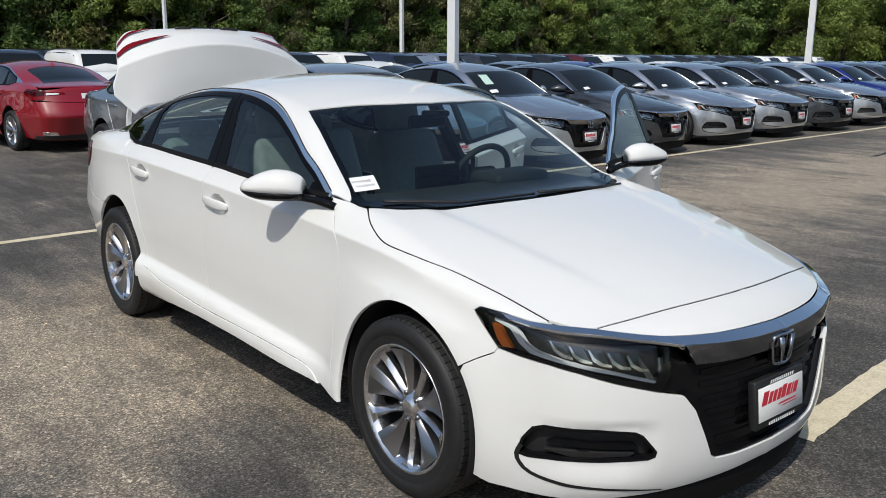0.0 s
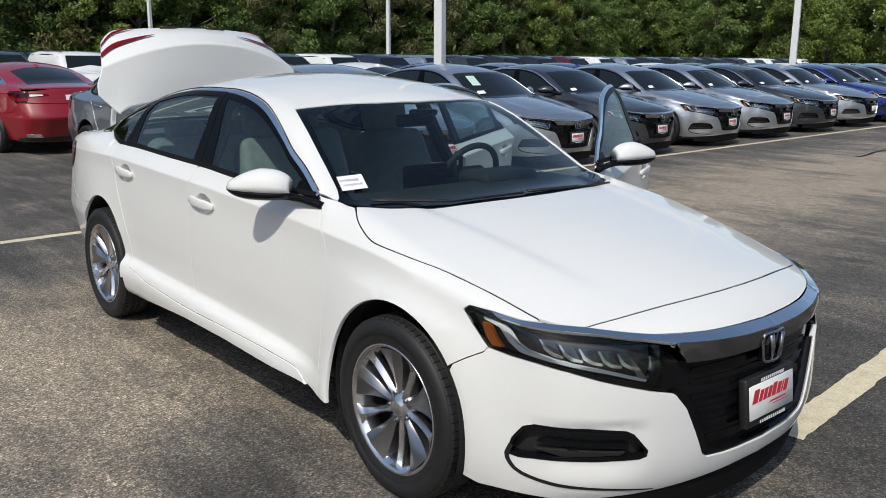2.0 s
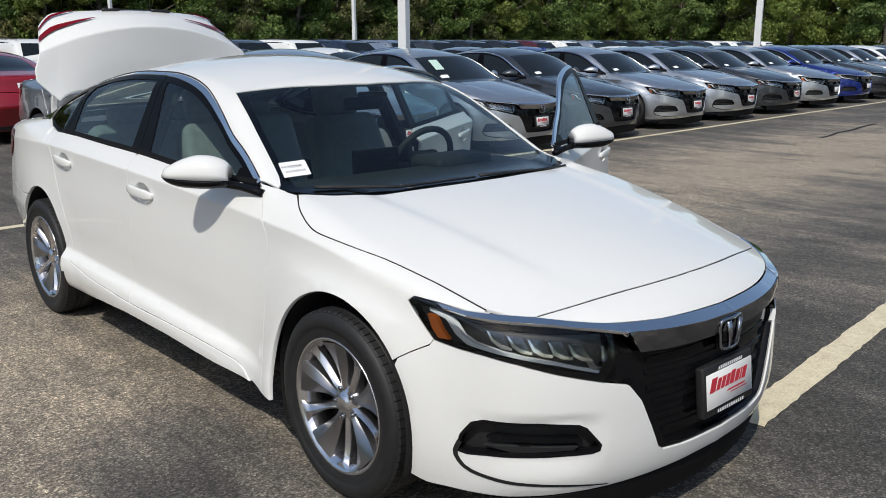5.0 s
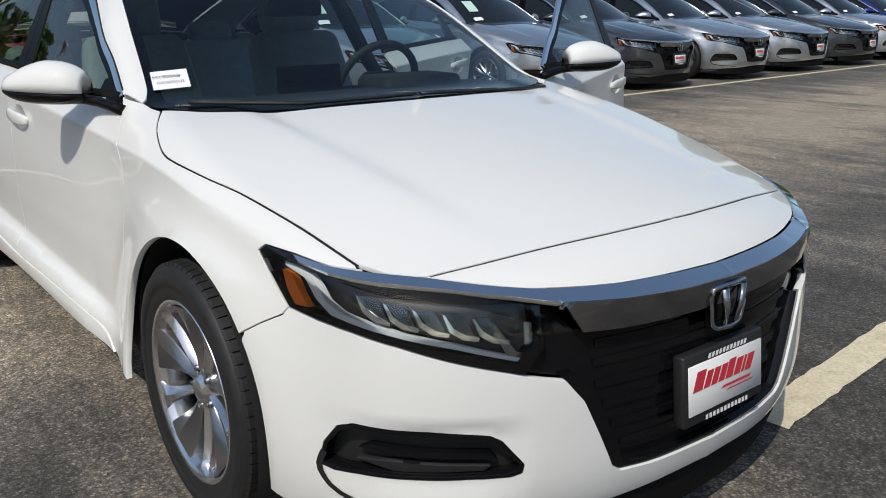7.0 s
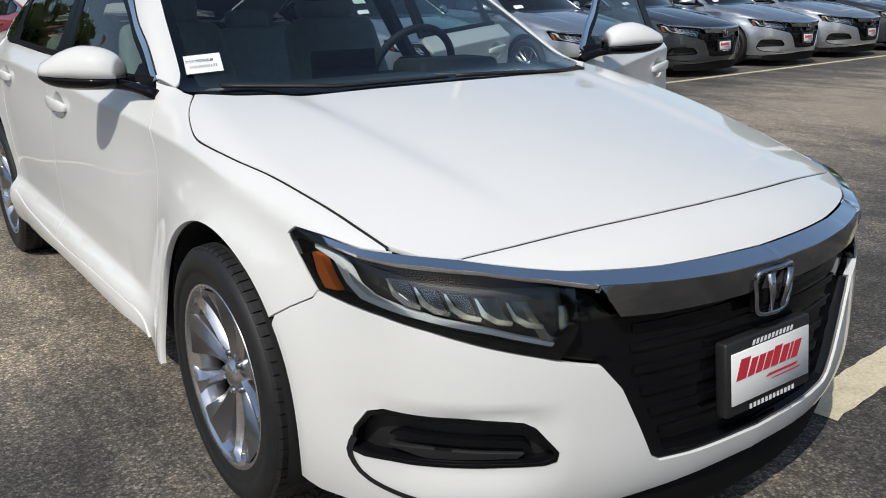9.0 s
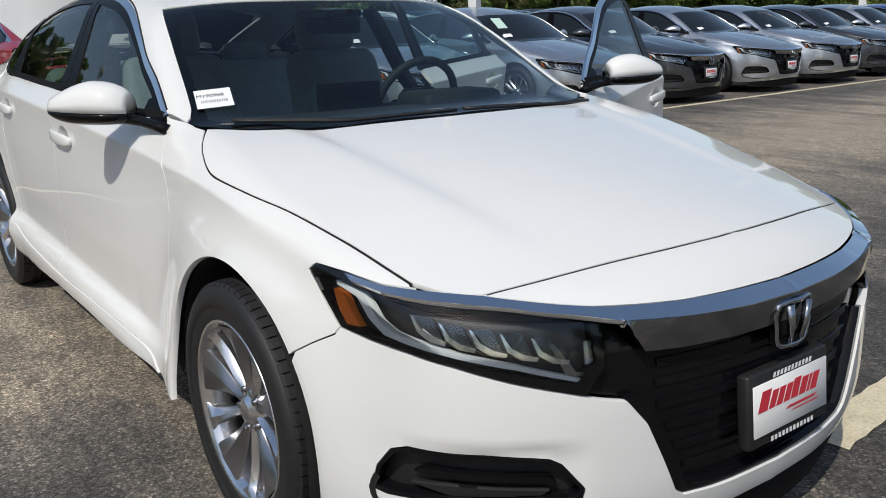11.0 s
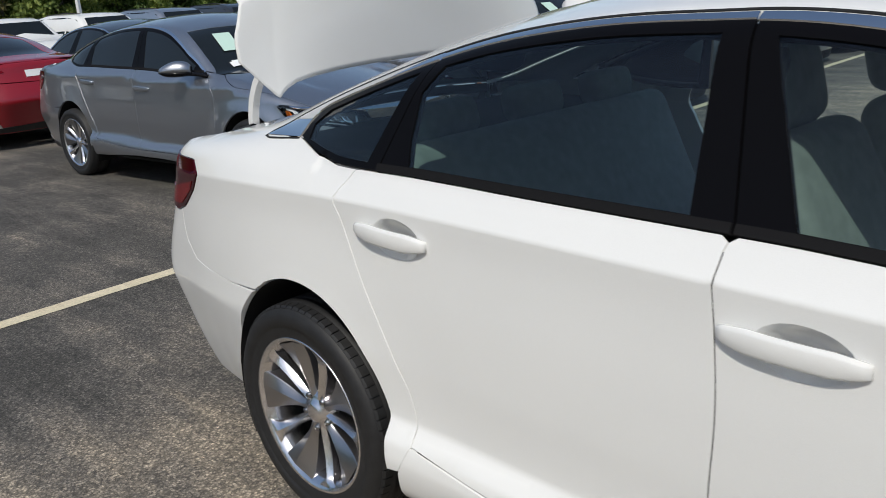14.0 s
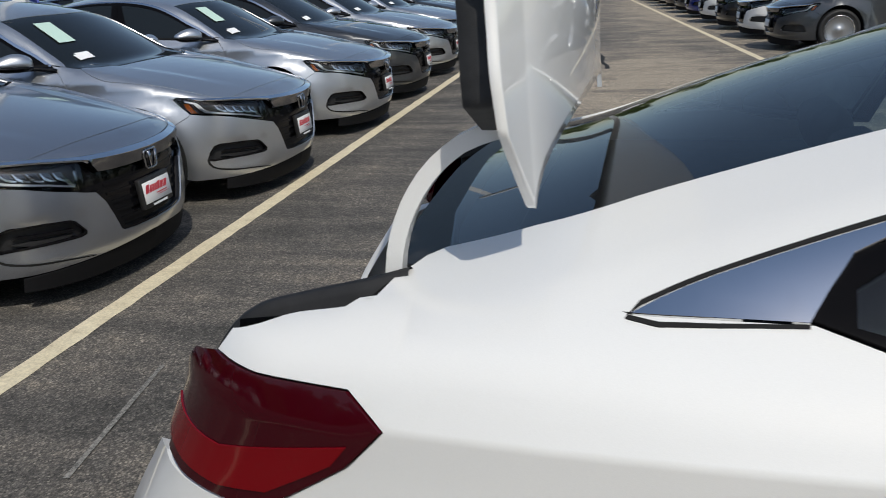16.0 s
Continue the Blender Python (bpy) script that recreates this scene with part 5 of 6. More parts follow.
tagged(white_car, "white four-door sedan with open trunk lid and opened driver-side doors", "car")


def trunk_lid():
    """The raised lid: shaded deck skin leaning over the rear window, rear face with lamps above, dark lining behind."""
    lid = group_empty("trunk_lid", white_car)
    outer = curve_through((0.0, 0.712), (0.35, 0.712), (0.7, 0.69), (1.0, 0.672), (1.5, 0.63), (2.0, 0.585))
    low_z = line_at(((0.0, 1.237), (0.30, 1.232), (0.44, 1.222), (0.53, 1.207), (0.572, 1.188), (0.594, 1.166), (0.65, 1.222), (0.712, 1.286)))
    fold = 0.829

    def deck(t, s):
        """t: 0 front edge, 1 fold, 2 top of the rear face; s: -1..1 across."""
        y = s * float(outer(t))
        e = abs(s) ** 2
        if t <= 1:
            x = -1.758 - 0.02 * t + (0.015 + 0.04 * t) * (1 - min(1.0, abs(s) / fold) ** 2) - 0.014 * max(0.0, (abs(s) - fold) / (1 - fold))
            zb = low_z(abs(s) * 0.712)
            z = zb + (1.61 - 0.16 * e - zb) * t
        else:
            x = -1.778 + 0.055 * (1 - min(1.0, abs(s) / fold) ** 2) - 0.24 * (t - 1) - 0.014 * max(0.0, (abs(s) - fold) / (1 - fold))
            z = (1.61 - 0.16 * e) * (2 - t) + (1.71 - 0.035 * e - 0.07 * max(0.0, (abs(s) - 0.84) / 0.16) ** 2) * (t - 1)
        return (x, y, z)
    ts = [0, 0.05, 0.12, 0.22, 0.35, 0.5, 0.65, 0.8, 0.9, 0.96, 1.0, 1.05, 1.12, 1.3, 1.6, 2.0]
    half = [0.16, 0.33, 0.5, 0.65, 0.74, 0.79, 0.815, 0.826, 0.832, 0.845, 0.90, 0.95, 0.985, 1.0]
    ss = [-q for q in half[::-1]] + [0.0] + half
    bm = bmesh.new()
    grid = [[bm.verts.new(deck(t, s)) for s in ss] for t in ts]
    for i in range(len(ts) - 1):
        for j in range(len(ss) - 1):
            bm.faces.new((grid[i][j], grid[i + 1][j], grid[i + 1][j + 1], grid[i][j + 1]))
    edge = [e for e in bm.edges if e.is_boundary]
    r = bmesh.ops.extrude_edge_only(bm, edges=edge)
    for v in r["geom"]:
        if isinstance(v, bmesh.types.BMVert):
            v.co += Vector((-0.012, 0.0, 0.0))
            v.co.y *= 0.994
    bmesh.ops.recalc_face_normals(bm, faces=bm.faces[:])
    part("lid_skin", bm, WHITE, lid)
    # dark lining
    bm = bmesh.new()
    tl = [0.30, 0.35, 0.5, 0.65, 0.8, 0.96]
    sl = [q * 0.945 for q in ss]
    grid = [[bm.verts.new(Vector(deck(t, s)) + Vector((-0.058, 0, 0.012 if t < 0.1 else (0.0 if t < 1 else -0.04)))) for s in sl] for t in tl]
    for i in range(len(tl) - 1):
        for j in range(len(ss) - 1):
            bm.faces.new((grid[i][j], grid[i][j + 1], grid[i + 1][j + 1], grid[i + 1][j]))
    r = bmesh.ops.extrude_edge_only(bm, edges=[e for e in bm.edges if e.is_boundary])
    for v in r["geom"]:
        if isinstance(v, bmesh.types.BMVert):
            v.co.x += 0.044
    part("lid_lining", bm, DARKTRIM, lid, "black felt lining")
    # lamps on the rear face
    for s0 in (-1, 1):
        for t0, t1, reach in ((1.36, 1.54, 0.55), (1.78, 1.88, 0.36)):
            v, f = [], []
            n = 10
            for i in range(n + 1):
                k = i / n
                s = s0 * (1.0 - reach * k)
                mid = (t0 + t1) / 2 + 0.18 * k
                h = (t1 - t0) / 2 * (1 - k) ** 0.6
                for t in (mid - h, mid + h):
                    p = Vector(deck(t, s)) + Vector((0.010, s0 * 0.002, 0.006))
                    v.append(p)
            for i in range(n):
                f.append((2 * i, 2 * i + 1, 2 * i + 3, 2 * i + 2) if s0 > 0 else (2 * i, 2 * i + 2, 2 * i + 3, 2 * i + 1))
            mesh_part("lid_lamp", v, f, TAILBRIGHT, lid, "red lamp strip")
    # latch opening at the top edge
    for y0, y1 in ((-0.20, -0.10), (0.10, 0.22)):
        v, f = tube([deck(1.96, y / 0.55)[:2] + (deck(1.96, y / 0.55)[2] + 0.008,) for y in np.linspace(y0, y1, 5)], 0.009, 6)
        mesh_part("latch", v, f, PLASTIC, lid)
    v, f = tube([deck(1.97, y / 0.55)[:2] + (deck(1.97, y / 0.55)[2] + 0.006,) for y in np.linspace(-0.2, 0.22, 9)], 0.004, 6)
    mesh_part("latch_handle", v, f, PLASTIC, lid)
    # curved hinge arms of flat section
    for s in (-1, 1):
        line = smooth_line([(-1.93, 0.94), (-1.956, 1.0), (-1.962, 1.07), (-1.945, 1.142), (-1.908, 1.206), (-1.858, 1.25), (-1.81, 1.268)], 0.02)
        v, f = [], []
        for i, (x, z) in enumerate(line):
            a, b = line[max(i - 1, 0)], line[min(i + 1, len(line) - 1)]
            d = Vector((b[0] - a[0], 0, b[1] - a[1])).normalized()
            w = Vector((-d.z, 0, d.x)) * 0.012
            for k, dy in ((1, -0.013), (1, 0.013), (-1, 0.013), (-1, -0.013)):
                v.append(Vector((x, s * 0.57 + dy, z)) + w * k)
        for i in range(len(line) - 1):
            for k in range(4):
                f.append((4 * i + k, 4 * i + (k + 1) % 4, 4 * i + 4 + (k + 1) % 4, 4 * i + 4 + k))
        mesh_part("hinge_arm", v, f, WHITE, lid, smooth=False)
    return lid


trunk_lid()


def trunk_well():
    """Open luggage space with its rubber seal."""
    v, f = [], []
    rim = [(-1.93, -0.53), (-1.96, -0.60), (-1.975, -0.66), (-2.0, -0.685), (-2.09, -0.695), (-2.15, -0.69), (-2.22, -0.655), (-2.26, -0.62), (-2.34, -0.35), (-2.37, 0.0)]
    rim = rim + [(x, -y) for x, y in rim[::-1][1:]]
    zs = on_top(np.array([p[0] for p in rim]), np.array([p[1] for p in rim]))[:, 2]
    zs = np.where(np.abs([p[1] for p in rim]) < 0.66, np.where(np.array([p[0] for p in rim]) < -2.2, 0.585, zs), zs)
    for (x, y), z in zip(rim, zs):
        v += [(x, y, z - 0.004), (x * 0.995 - 0.0, y * 0.9, z - 0.05), (x * 0.98, y * 0.88, 0.55)]
    n = len(rim)
    for i in range(n - 1):
        for k in (0, 1):
            f.append((3 * i + k, 3 * i + 3 + k, 3 * i + 4 + k, 3 * i + 1 + k))
    f.append(tuple(3 * i + 2 for i in range(n)))
    mesh_part("trunk_well", v, f, DARKTRIM, white_car)
    # raised rubber seal along both sides of the opening
    for k in (-1, 1):
        run_ = [(-2.225, 0.628, 0.955), (-2.20, 0.622, 0.99), (-2.156, 0.615, 1.022), (-2.074, 0.605, 1.043), (-1.996, 0.60, 1.061), (-1.935, 0.59, 1.076)]
        line = smooth_line(run_, 0.02)
        vv, ff = [], []
        for x, y, z in line:
            for dy, dz in ((0.030, -0.05), (0.014, -0.012), (0.010, 0.0), (0.0, 0.004), (-0.010, 0.0), (-0.012, -0.05)):
                vv.append((x, k * (y + dy), z + dz))
        for i in range(len(line) - 1):
            for q in range(5):
                ff.append((6 * i + q, 6 * i + q + 1, 6 * i + 7 + q, 6 * i + 6 + q) if k > 0 else (6 * i + q, 6 * i + 6 + q, 6 * i + 7 + q, 6 * i + q + 1))
        mesh_part("trunk_seal", vv, ff, RUBBER, white_car)


trunk_well()


def rear_gutter():
    """Black plastic channel between the rear window and the luggage opening."""
    p = patch("top", [(-1.895, -0.505), (-1.93, -0.35), (-1.945, 0.0), (-2.005, 0.0), (-1.995, -0.35), (-1.97, -0.53), (-1.93, -0.555)], 0.04, 0.0, push=-0.008, edge=0.02)
    skin("rear_gutter", p, PLASTIC, white_car, both=True, rim=0.03)


rear_gutter()


def cabin():
    """What shows through the windows."""
    for y in (-0.37, 0.37):
        seat("front_seat", white_car, -0.02, y, IVORY)
    bench = group_empty("rear_seat", white_car)
    part("seat_cushion", box_bm(-1.0, -0.48, -0.65, 0.65, 0.42, 0.60, 0.06, 4), IVORY, bench)
    bm = box_bm(-0.09, 0.07, -0.65, 0.65, 0.0, 0.55, 0.06, 4)
    bm.transform(Matrix.Translation((-1.0, 0, 0.55)) @ Matrix.Rotation(radians(-24), 4, "Y"))
    part("backrest", bm, IVORY, bench)
    for y in (-0.40, 0.0, 0.40):
        bm = box_bm(-0.05, 0.04, -0.12, 0.12, 0.0, 0.11, 0.035, 3)
        bm.transform(Matrix.Translation((-1.23, y, 1.045)) @ Matrix.Rotation(radians(-14), 4, "Y"))
        part("head_restraint", bm, IVORY, bench)
    dash = bmesh.new()
    prof = [(0.52, 0.70), (0.50, 0.86), (0.54, 0.925), (0.64, 0.945), (0.85, 0.945), (1.02, 0.935), (1.12, 0.90), (1.12, 0.5), (0.6, 0.5)]
    rows = [[dash.verts.new((x - 0.04 * (abs(y) / 0.7) ** 2, y, z)) for x, z in prof] for y in np.linspace(-0.72, 0.72, 13)]
    for i in range(12):
        for j in range(len(prof) - 1):
            dash.faces.new((rows[i][j], rows[i][j + 1], rows[i + 1][j + 1], rows[i + 1][j]))
    bmesh.ops.recalc_face_normals(dash, faces=dash.faces[:])
    part("dashboard", dash, DARKTRIM, white_car)
    part("instrument_hood", box_bm(0.52, 0.74, 0.20, 0.56, 0.92, 0.985, 0.03, 3), DARKTRIM, white_car)
    part("touch_screen", box_bm(0.515, 0.54, -0.13, 0.13, 0.90, 1.03, 0.008, 2), PIANO, white_car)
    w = group_empty("steering_wheel", white_car)
    tilt = Matrix.Translation((0.42, 0.37, 0.92)) @ Matrix.Rotation(radians(-68), 4, "Y")
    ring = [tilt @ Vector((0.185 * math.cos(a), 0.185 * math.sin(a), 0)) for a in np.linspace(0, 2 * math.pi, 37)]
    v, f = tube(ring, 0.016, 10)
    mesh_part("wheel_rim", v, f, DARKTRIM, w)
    bm = box_bm(-0.08, 0.07, -0.085, 0.085, -0.03, 0.02, 0.025, 3)
    bm.transform(tilt)
    part("wheel_boss", bm, DARKTRIM, w)
    for a in (0.0, math.pi, 1.5 * math.pi):
        v, f = tube([tilt @ Vector((0.06 * math.sin(a), 0.06 * math.cos(a), 0)), tilt @ Vector((0.18 * math.sin(a), 0.18 * math.cos(a), 0))], 0.014, 8)
        mesh_part("wheel_spoke", v, f, DARKTRIM, w)
    part("cabin_floor", box_bm(-1.5, 1.1, -0.74, 0.74, 0.22, 0.30, 0.02, 1), DARKTRIM, white_car)
    part("firewall", box_bm(1.08, 1.12, -0.72, 0.72, 0.2, 0.93, 0.01, 1), GAP, white_car)
    part("parcel_shelf", box_bm(-1.85, -1.22, -0.6, 0.6, 1.0, 1.03, 0.01, 1), DARKTRIM, white_car)
    m = group_empty("rear_view_mirror", white_car)
    part("mirror_case", box_bm(0.43, 0.46, -0.11, 0.11, 1.20, 1.26, 0.015, 3), PIANO, m)
    v, f = tube([(0.46, 0, 1.24), (0.56, 0, 1.275)], 0.012, 8)
    mesh_part("mirror_stalk", v, f, PIANO, m)
    part("sensor_cover", box_bm(0.47, 0.55, -0.06, 0.06, 1.255, 1.285, 0.012, 2), PIANO, m)
    # headlining
    h = patch("top", [(0.40, 0.0), (0.36, -0.42), (0.28, -0.55), (-0.2, -0.57), (-0.8, -0.56), (-1.1, -0.48), (-1.1, 0.0)], 0.06, 0, push=-0.03, edge=0.05)
    skin("headlining", h, IVORY, white_car, both=True, rim=0.0)
    for s in (False, True):
        b = patch("side", [(-0.165, 0.34), (-0.255, 0.34), (-0.262, 1.02), (-0.29, 1.35), (-0.19, 1.35), (-0.165, 1.02)], 0.05, 0, push=-0.06, edge=0.05)
        skin("pillar_trim", b, DARKTRIM, white_car, left=s, rim=0.03)


cabin()
# cowl and wipers
cowl = patch("top", [(1.24, 0.0), (1.232, -0.16), (1.20, -0.36), (1.165, -0.53), (1.11, -0.64), (1.05, -0.70), (1.0, -0.735), (0.9, -0.74), (0.95, -0.62), (1.0, -0.5), (1.05, -0.3), (1.07, 0.0)], 0.05, 0, push=-0.022, edge=0.03)
skin("cowl", cowl, PLASTIC, white_car, both=True, rim=0.0)


def wiper(pts2, lift):
    ends = [Vector(on_top(np.array([x]), np.array([y]))[0]) + Vector((0, 0, lift)) for x, y in pts2]
    pts = [ends[0].lerp(ends[1], t) for t in np.linspace(0, 1, 6)] + [ends[1].lerp(ends[2], t) for t in np.linspace(0.25, 1, 4)]
    v, f = tube(pts, 0.005, 8)
    w = mesh_part("wiper", v, f, PLASTIC, white_car)
    v, f = tube([p + Vector((-0.010, 0, 0.003)) for p in pts[:6]], 0.004, 6)
    mesh_part("wiper_blade", v, f, RUBBER, w)


wiper(((1.0, -0.655), (1.145, -0.38), (1.19, -0.02)), 0.006)
wiper(((1.18, 0.02), (1.18, 0.35), (1.16, 0.58)), 0.004)


def windshield_sticker():
    """Paper stock label taped inside the windshield."""
    c = Vector(on_top(np.array([0.849]), np.array([-0.643]))[0])
    n = Vector(body_normals(np.array([tuple(c)]))[0])
    u = Vector((0.43, 0.90, 0.0))
    u = (u - n * u.dot(n)).normalized()
    w = n.cross(u)
    u, w = u * math.cos(0.16) + w * math.sin(0.16), w * math.cos(0.16) - u * math.sin(0.16)
    c = c + n * 0.003
    me = bpy.data.meshes.new("windshield_sticker")
    q = [c + u * a * 0.052 + w * b * 0.044 for a, b in ((-1, -1), (1, -1), (1, 1), (-1, 1))]
    me.from_pydata([tuple(p) for p in q], [], [(0, 1, 2, 3)])
    me.materials.append(PAPER)
    ob = new("windshield_sticker", me)
    ob.parent = white_car
    m = Matrix((u, w, n)).transposed().to_4x4()
    m.translation = c + n * 0.0012 - u * 0.049 + w * 0.006
    cu = bpy.data.curves.new("stock_number", "FONT")
    cu.body = "M190968"
    cu.size = 0.021
    cu.materials.append(INK)
    t = new("stock_number", cu)
    t.parent = ob
    t.matrix_basis = m
    rnd = random.Random(3)
    x = -0.038
    while x < 0.036:
        wd = rnd.uniform(0.002, 0.005)
        v = [c + n * 0.001 + u * a + w * b for a, b in ((x, -0.021), (x + wd, -0.021), (x + wd, -0.008), (x, -0.008))]
        mesh_part("barcode_bar", v, [(0, 1, 2, 3)], FAINTINK, ob, smooth=False)
        x += wd + rnd.uniform(0.002, 0.004)


windshield_sticker()

# ---- the facing row of the same model ----
TEMPLATES = {}


def sedan_in(colour, label, far):
    key = (colour.name, far)
    if key not in TEMPLATES:
        alike = [v for k, v in TEMPLATES.items() if k[1] == far]
        if not alike:
            TEMPLATES[key] = build_sedan("sedan", colour, False, False, far)
        else:
            first = alike[0]
            old = first["paint"]
            t = copy_thing(first, Matrix.Identity(4))
            done = {}
            for o in (t, *t.children_recursive):
                if o.data and o.data.materials and o.data.materials[0].name == old:
                    if o.data not in done:
                        done[o.data] = o.data.copy()
                        done[o.data].materials[0] = colour
                    o.data = done[o.data]
            TEMPLATES[key] = t
        TEMPLATES[key]["paint"] = colour.name
        tagged(TEMPLATES[key], label, "car")
        return TEMPLATES[key], True
    return TEMPLATES[key], False


def place_sedan(colour, label, m, group, far=True):
    t, fresh = sedan_in(colour, label, far)
    if fresh:
        t.matrix_basis = m
        ob = t
    else:
        ob = copy_thing(t, m)
    return tagged(ob, label, "car", group)


def row_pose(y, nose_out=0.0):
    x = -3.93 + ROW_SLOPE * y - 2.36 + nose_out
    return pose(x, y + (-2.36) * math.sin(radians(3.8)), 0, 0, 0, 3.8)


ROW = [(2.30, STEEL, "steel grey", -0.13), (4.35, SILVER, "silver", 0.0), (6.85, SILVER, "silver", 0.05), (9.15, GRAPHITE, "dark grey", 0.02), (11.55, SILVER, "silver", 0.0), (13.85, SILVER, "silver", -0.03), (16.1, GRAPHITE, "dark grey", 0.0), (18.45, SILVER, "silver", 0.02), (20.8, BLUE, "deep blue", 0.0), (23.1, GRAPHITE, "dark grey", 0.0), (25.5, SILVER, "silver", 0.0), (27.9, WHITE, "white", 0.0), (30.3, GRAPHITE, "dark grey", 0.0), (32.7, SILVER, "silver", 0.0), (35.1, BLUE, "deep blue", 0.0), (37.5, BLACKPAINT, "black", 0.0)]
for y, colour, word, out in ROW:
    place_sedan(colour, word + " four-door sedan parked nose-out in the row", row_pose(y, out), "parked row of sedans", y > 17)


def windshield_paper(m):
    """Tall price sheet and a small label inside a parked car's windshield."""
    ob = None
    for x0, y0, hw, hh, tint, n0 in ((0.64, -0.42, 0.075, 0.135, PAPERGREEN, "price_sheet"), (0.90, -0.50, 0.06, 0.04, PAPER, "stock_label")):
        c = Vector(on_top(np.array([x0]), np.array([y0]))[0])
        n = Vector(body_normals(np.array([tuple(c)]))[0])
        u = Vector((0.25, 1, 0))
        u = (u - n * u.dot(n)).normalized()
        w = n.cross(u)
        sheet = mesh_part(n0, [m @ (c + n * 0.004 + u * a * hw + w * b * hh) for a, b in ((-1, -1), (1, -1), (1, 1), (-1, 1))], [(0, 1, 2, 3)], tint, smooth=False)
        tagged(sheet, "pale green price sheet behind a windshield" if ob is None else "small white stock label behind a windshield", "paper sheet", "papers in windshields")
        ob = sheet


for k in (0, 1, 2):
    windshield_paper(row_pose(ROW[k][0], ROW[k][3]))
place_sedan(RED, "red four-door sedan seen from behind", pose(-13.0, 1.62, 0, 0, 0, 187), "back row of cars", False)


# ---- rows further off ----
def build_suv(name, colour, length=4.6, height=1.70):
    """A sport-utility car as it shows from some way off: body, glass, lamps and wheels."""
    car = group_empty(name)
    h = length / 2
    top = curve_through((-h, 0.98), (-h + 0.06, 1.20), (-h + 0.22, height - 0.09), (-h + 0.45, height - 0.015), (-0.5, height), (0.3, height - 0.03), (0.62, height - 0.14), (1.25, 1.12), (1.6, 1.07), (h - 0.25, 0.98), (h - 0.05, 0.80), (h, 0.62))
    plan = curve_through((-h, 0.80), (-h + 0.15, 0.89), (-h + 0.6, 0.93), (0, 0.935), (h - 0.9, 0.92), (h - 0.3, 0.84), (h, 0.66))

    def section(x):
        zt, w = float(top(x)), float(plan(x))
        belt = min(1.08, zt - 0.04)
        lean = 0.30 * max(0, zt - belt)
        return [(w * 0.90, 0.24), (w * 0.985, 0.32), (w, 0.55), (w, 0.80), (w * 0.985, belt), (w - 0.03 - lean * 0.62, belt + (zt - belt) * 0.72), (w - 0.05 - lean, zt - 0.035), (w - 0.13 - lean, zt - 0.008), (0.0, zt + 0.012)]
    xs = list(np.linspace(-h, h, 40))
    bm = bmesh.new()
    rows = []
    for x in xs:
        sec = section(x)
        ring = [bm.verts.new((x, -y, z)) for y, z in sec] + [bm.verts.new((x, y, z)) for y, z in sec[:-1][::-1]]
        rows.append(ring)
    for i in range(len(xs) - 1):
        for j in range(len(rows[0]) - 1):
            bm.faces.new((rows[i][j], rows[i + 1][j], rows[i + 1][j + 1], rows[i][j + 1]))
    bm.faces.new(rows[0][::-1])
    bm.faces.new(rows[-1])
    bmesh.ops.recalc_face_normals(bm, faces=bm.faces[:])
    part("body", bm, colour, car)

    def across(x, k, out=0.008):
        """A point on the flank at share k between belt and roof edge."""
        sec = section(x)
        (y0, z0), (y1, z1), (y2, z2) = sec[4], sec[5], sec[6]
        if k < 0.72:
            t = k / 0.72
            return y0 + (y1 - y0) * t + out, z0 + (z1 - z0) * t
        t = (k - 0.72) / 0.28
        return y1 + (y2 - y1) * t + out, z1 + (z2 - z1) * t
    for s in (-1, 1):
        for x0, x1, x2, x3 in ((-h + 0.36, -1.12, -1.10, -h + 0.50), (-1.04, -0.12, -0.14, -1.04), (-0.04, 1.02, 0.52, -0.06)):
            v = []
            for x, k in ((x0, 0.06), (x1, 0.06), (x2, 0.90), (x3, 0.90)):
                y, z = across(x, k)
                v.append((x, s * y, z))
            mesh_part("side_window", v, [(0, 1, 2, 3) if s < 0 else (3, 2, 1, 0)], DARKGLASS, car, smooth=False)
        v, f = lathe([(0.02, -0.115), (0.22, -0.11), (0.30, -0.11), (0.345, -0.09), (0.35, 0.09), (0.30, 0.11)], 24)
        for x in (-h + 0.95, h - 0.92):
            mesh_part("wheel", [(q[0] + x, s * (0.82 - q[1]), q[2] + 0.35) for q in v], f, RUBBER, car)
            if height > 1.75:
                continue
            vv, ff = lathe([(0.02, -0.118), (0.2, -0.122), (0.225, -0.112)], 20)
            mesh_part("rim", [(q[0] + x, s * (0.82 - q[1]), q[2] + 0.35) for q in vv], ff, ALLOYGREY, car)
        part("tail_lamp", box_bm(-h - 0.01, -h + 0.14, *sorted((s * 0.60, s * 0.86)), 0.88, 1.02, 0.02, 1), TAILRED, car)
        part("headlamp", box_bm(h - 0.30, h - 0.10, *sorted((s * 0.45, s * 0.80)), 0.72, 0.84, 0.03, 1), LED, car)
        if height > 1.75:
            continue
        part("side_mirror", box_bm(0.78, 0.92, *sorted((s * 0.92, s * 1.08)), 1.06, 1.19, 0.03, 2), colour, car)
        if s > 0:
            continue
        v, f = tube([(-h + 0.6, s * 0.60, height + 0.02), (-0.4, s * 0.62, height + 0.045), (0.4, s * 0.61, height - 0.0)], 0.016, 6)
        mesh_part("roof_rail", v, f, PLASTIC, car)
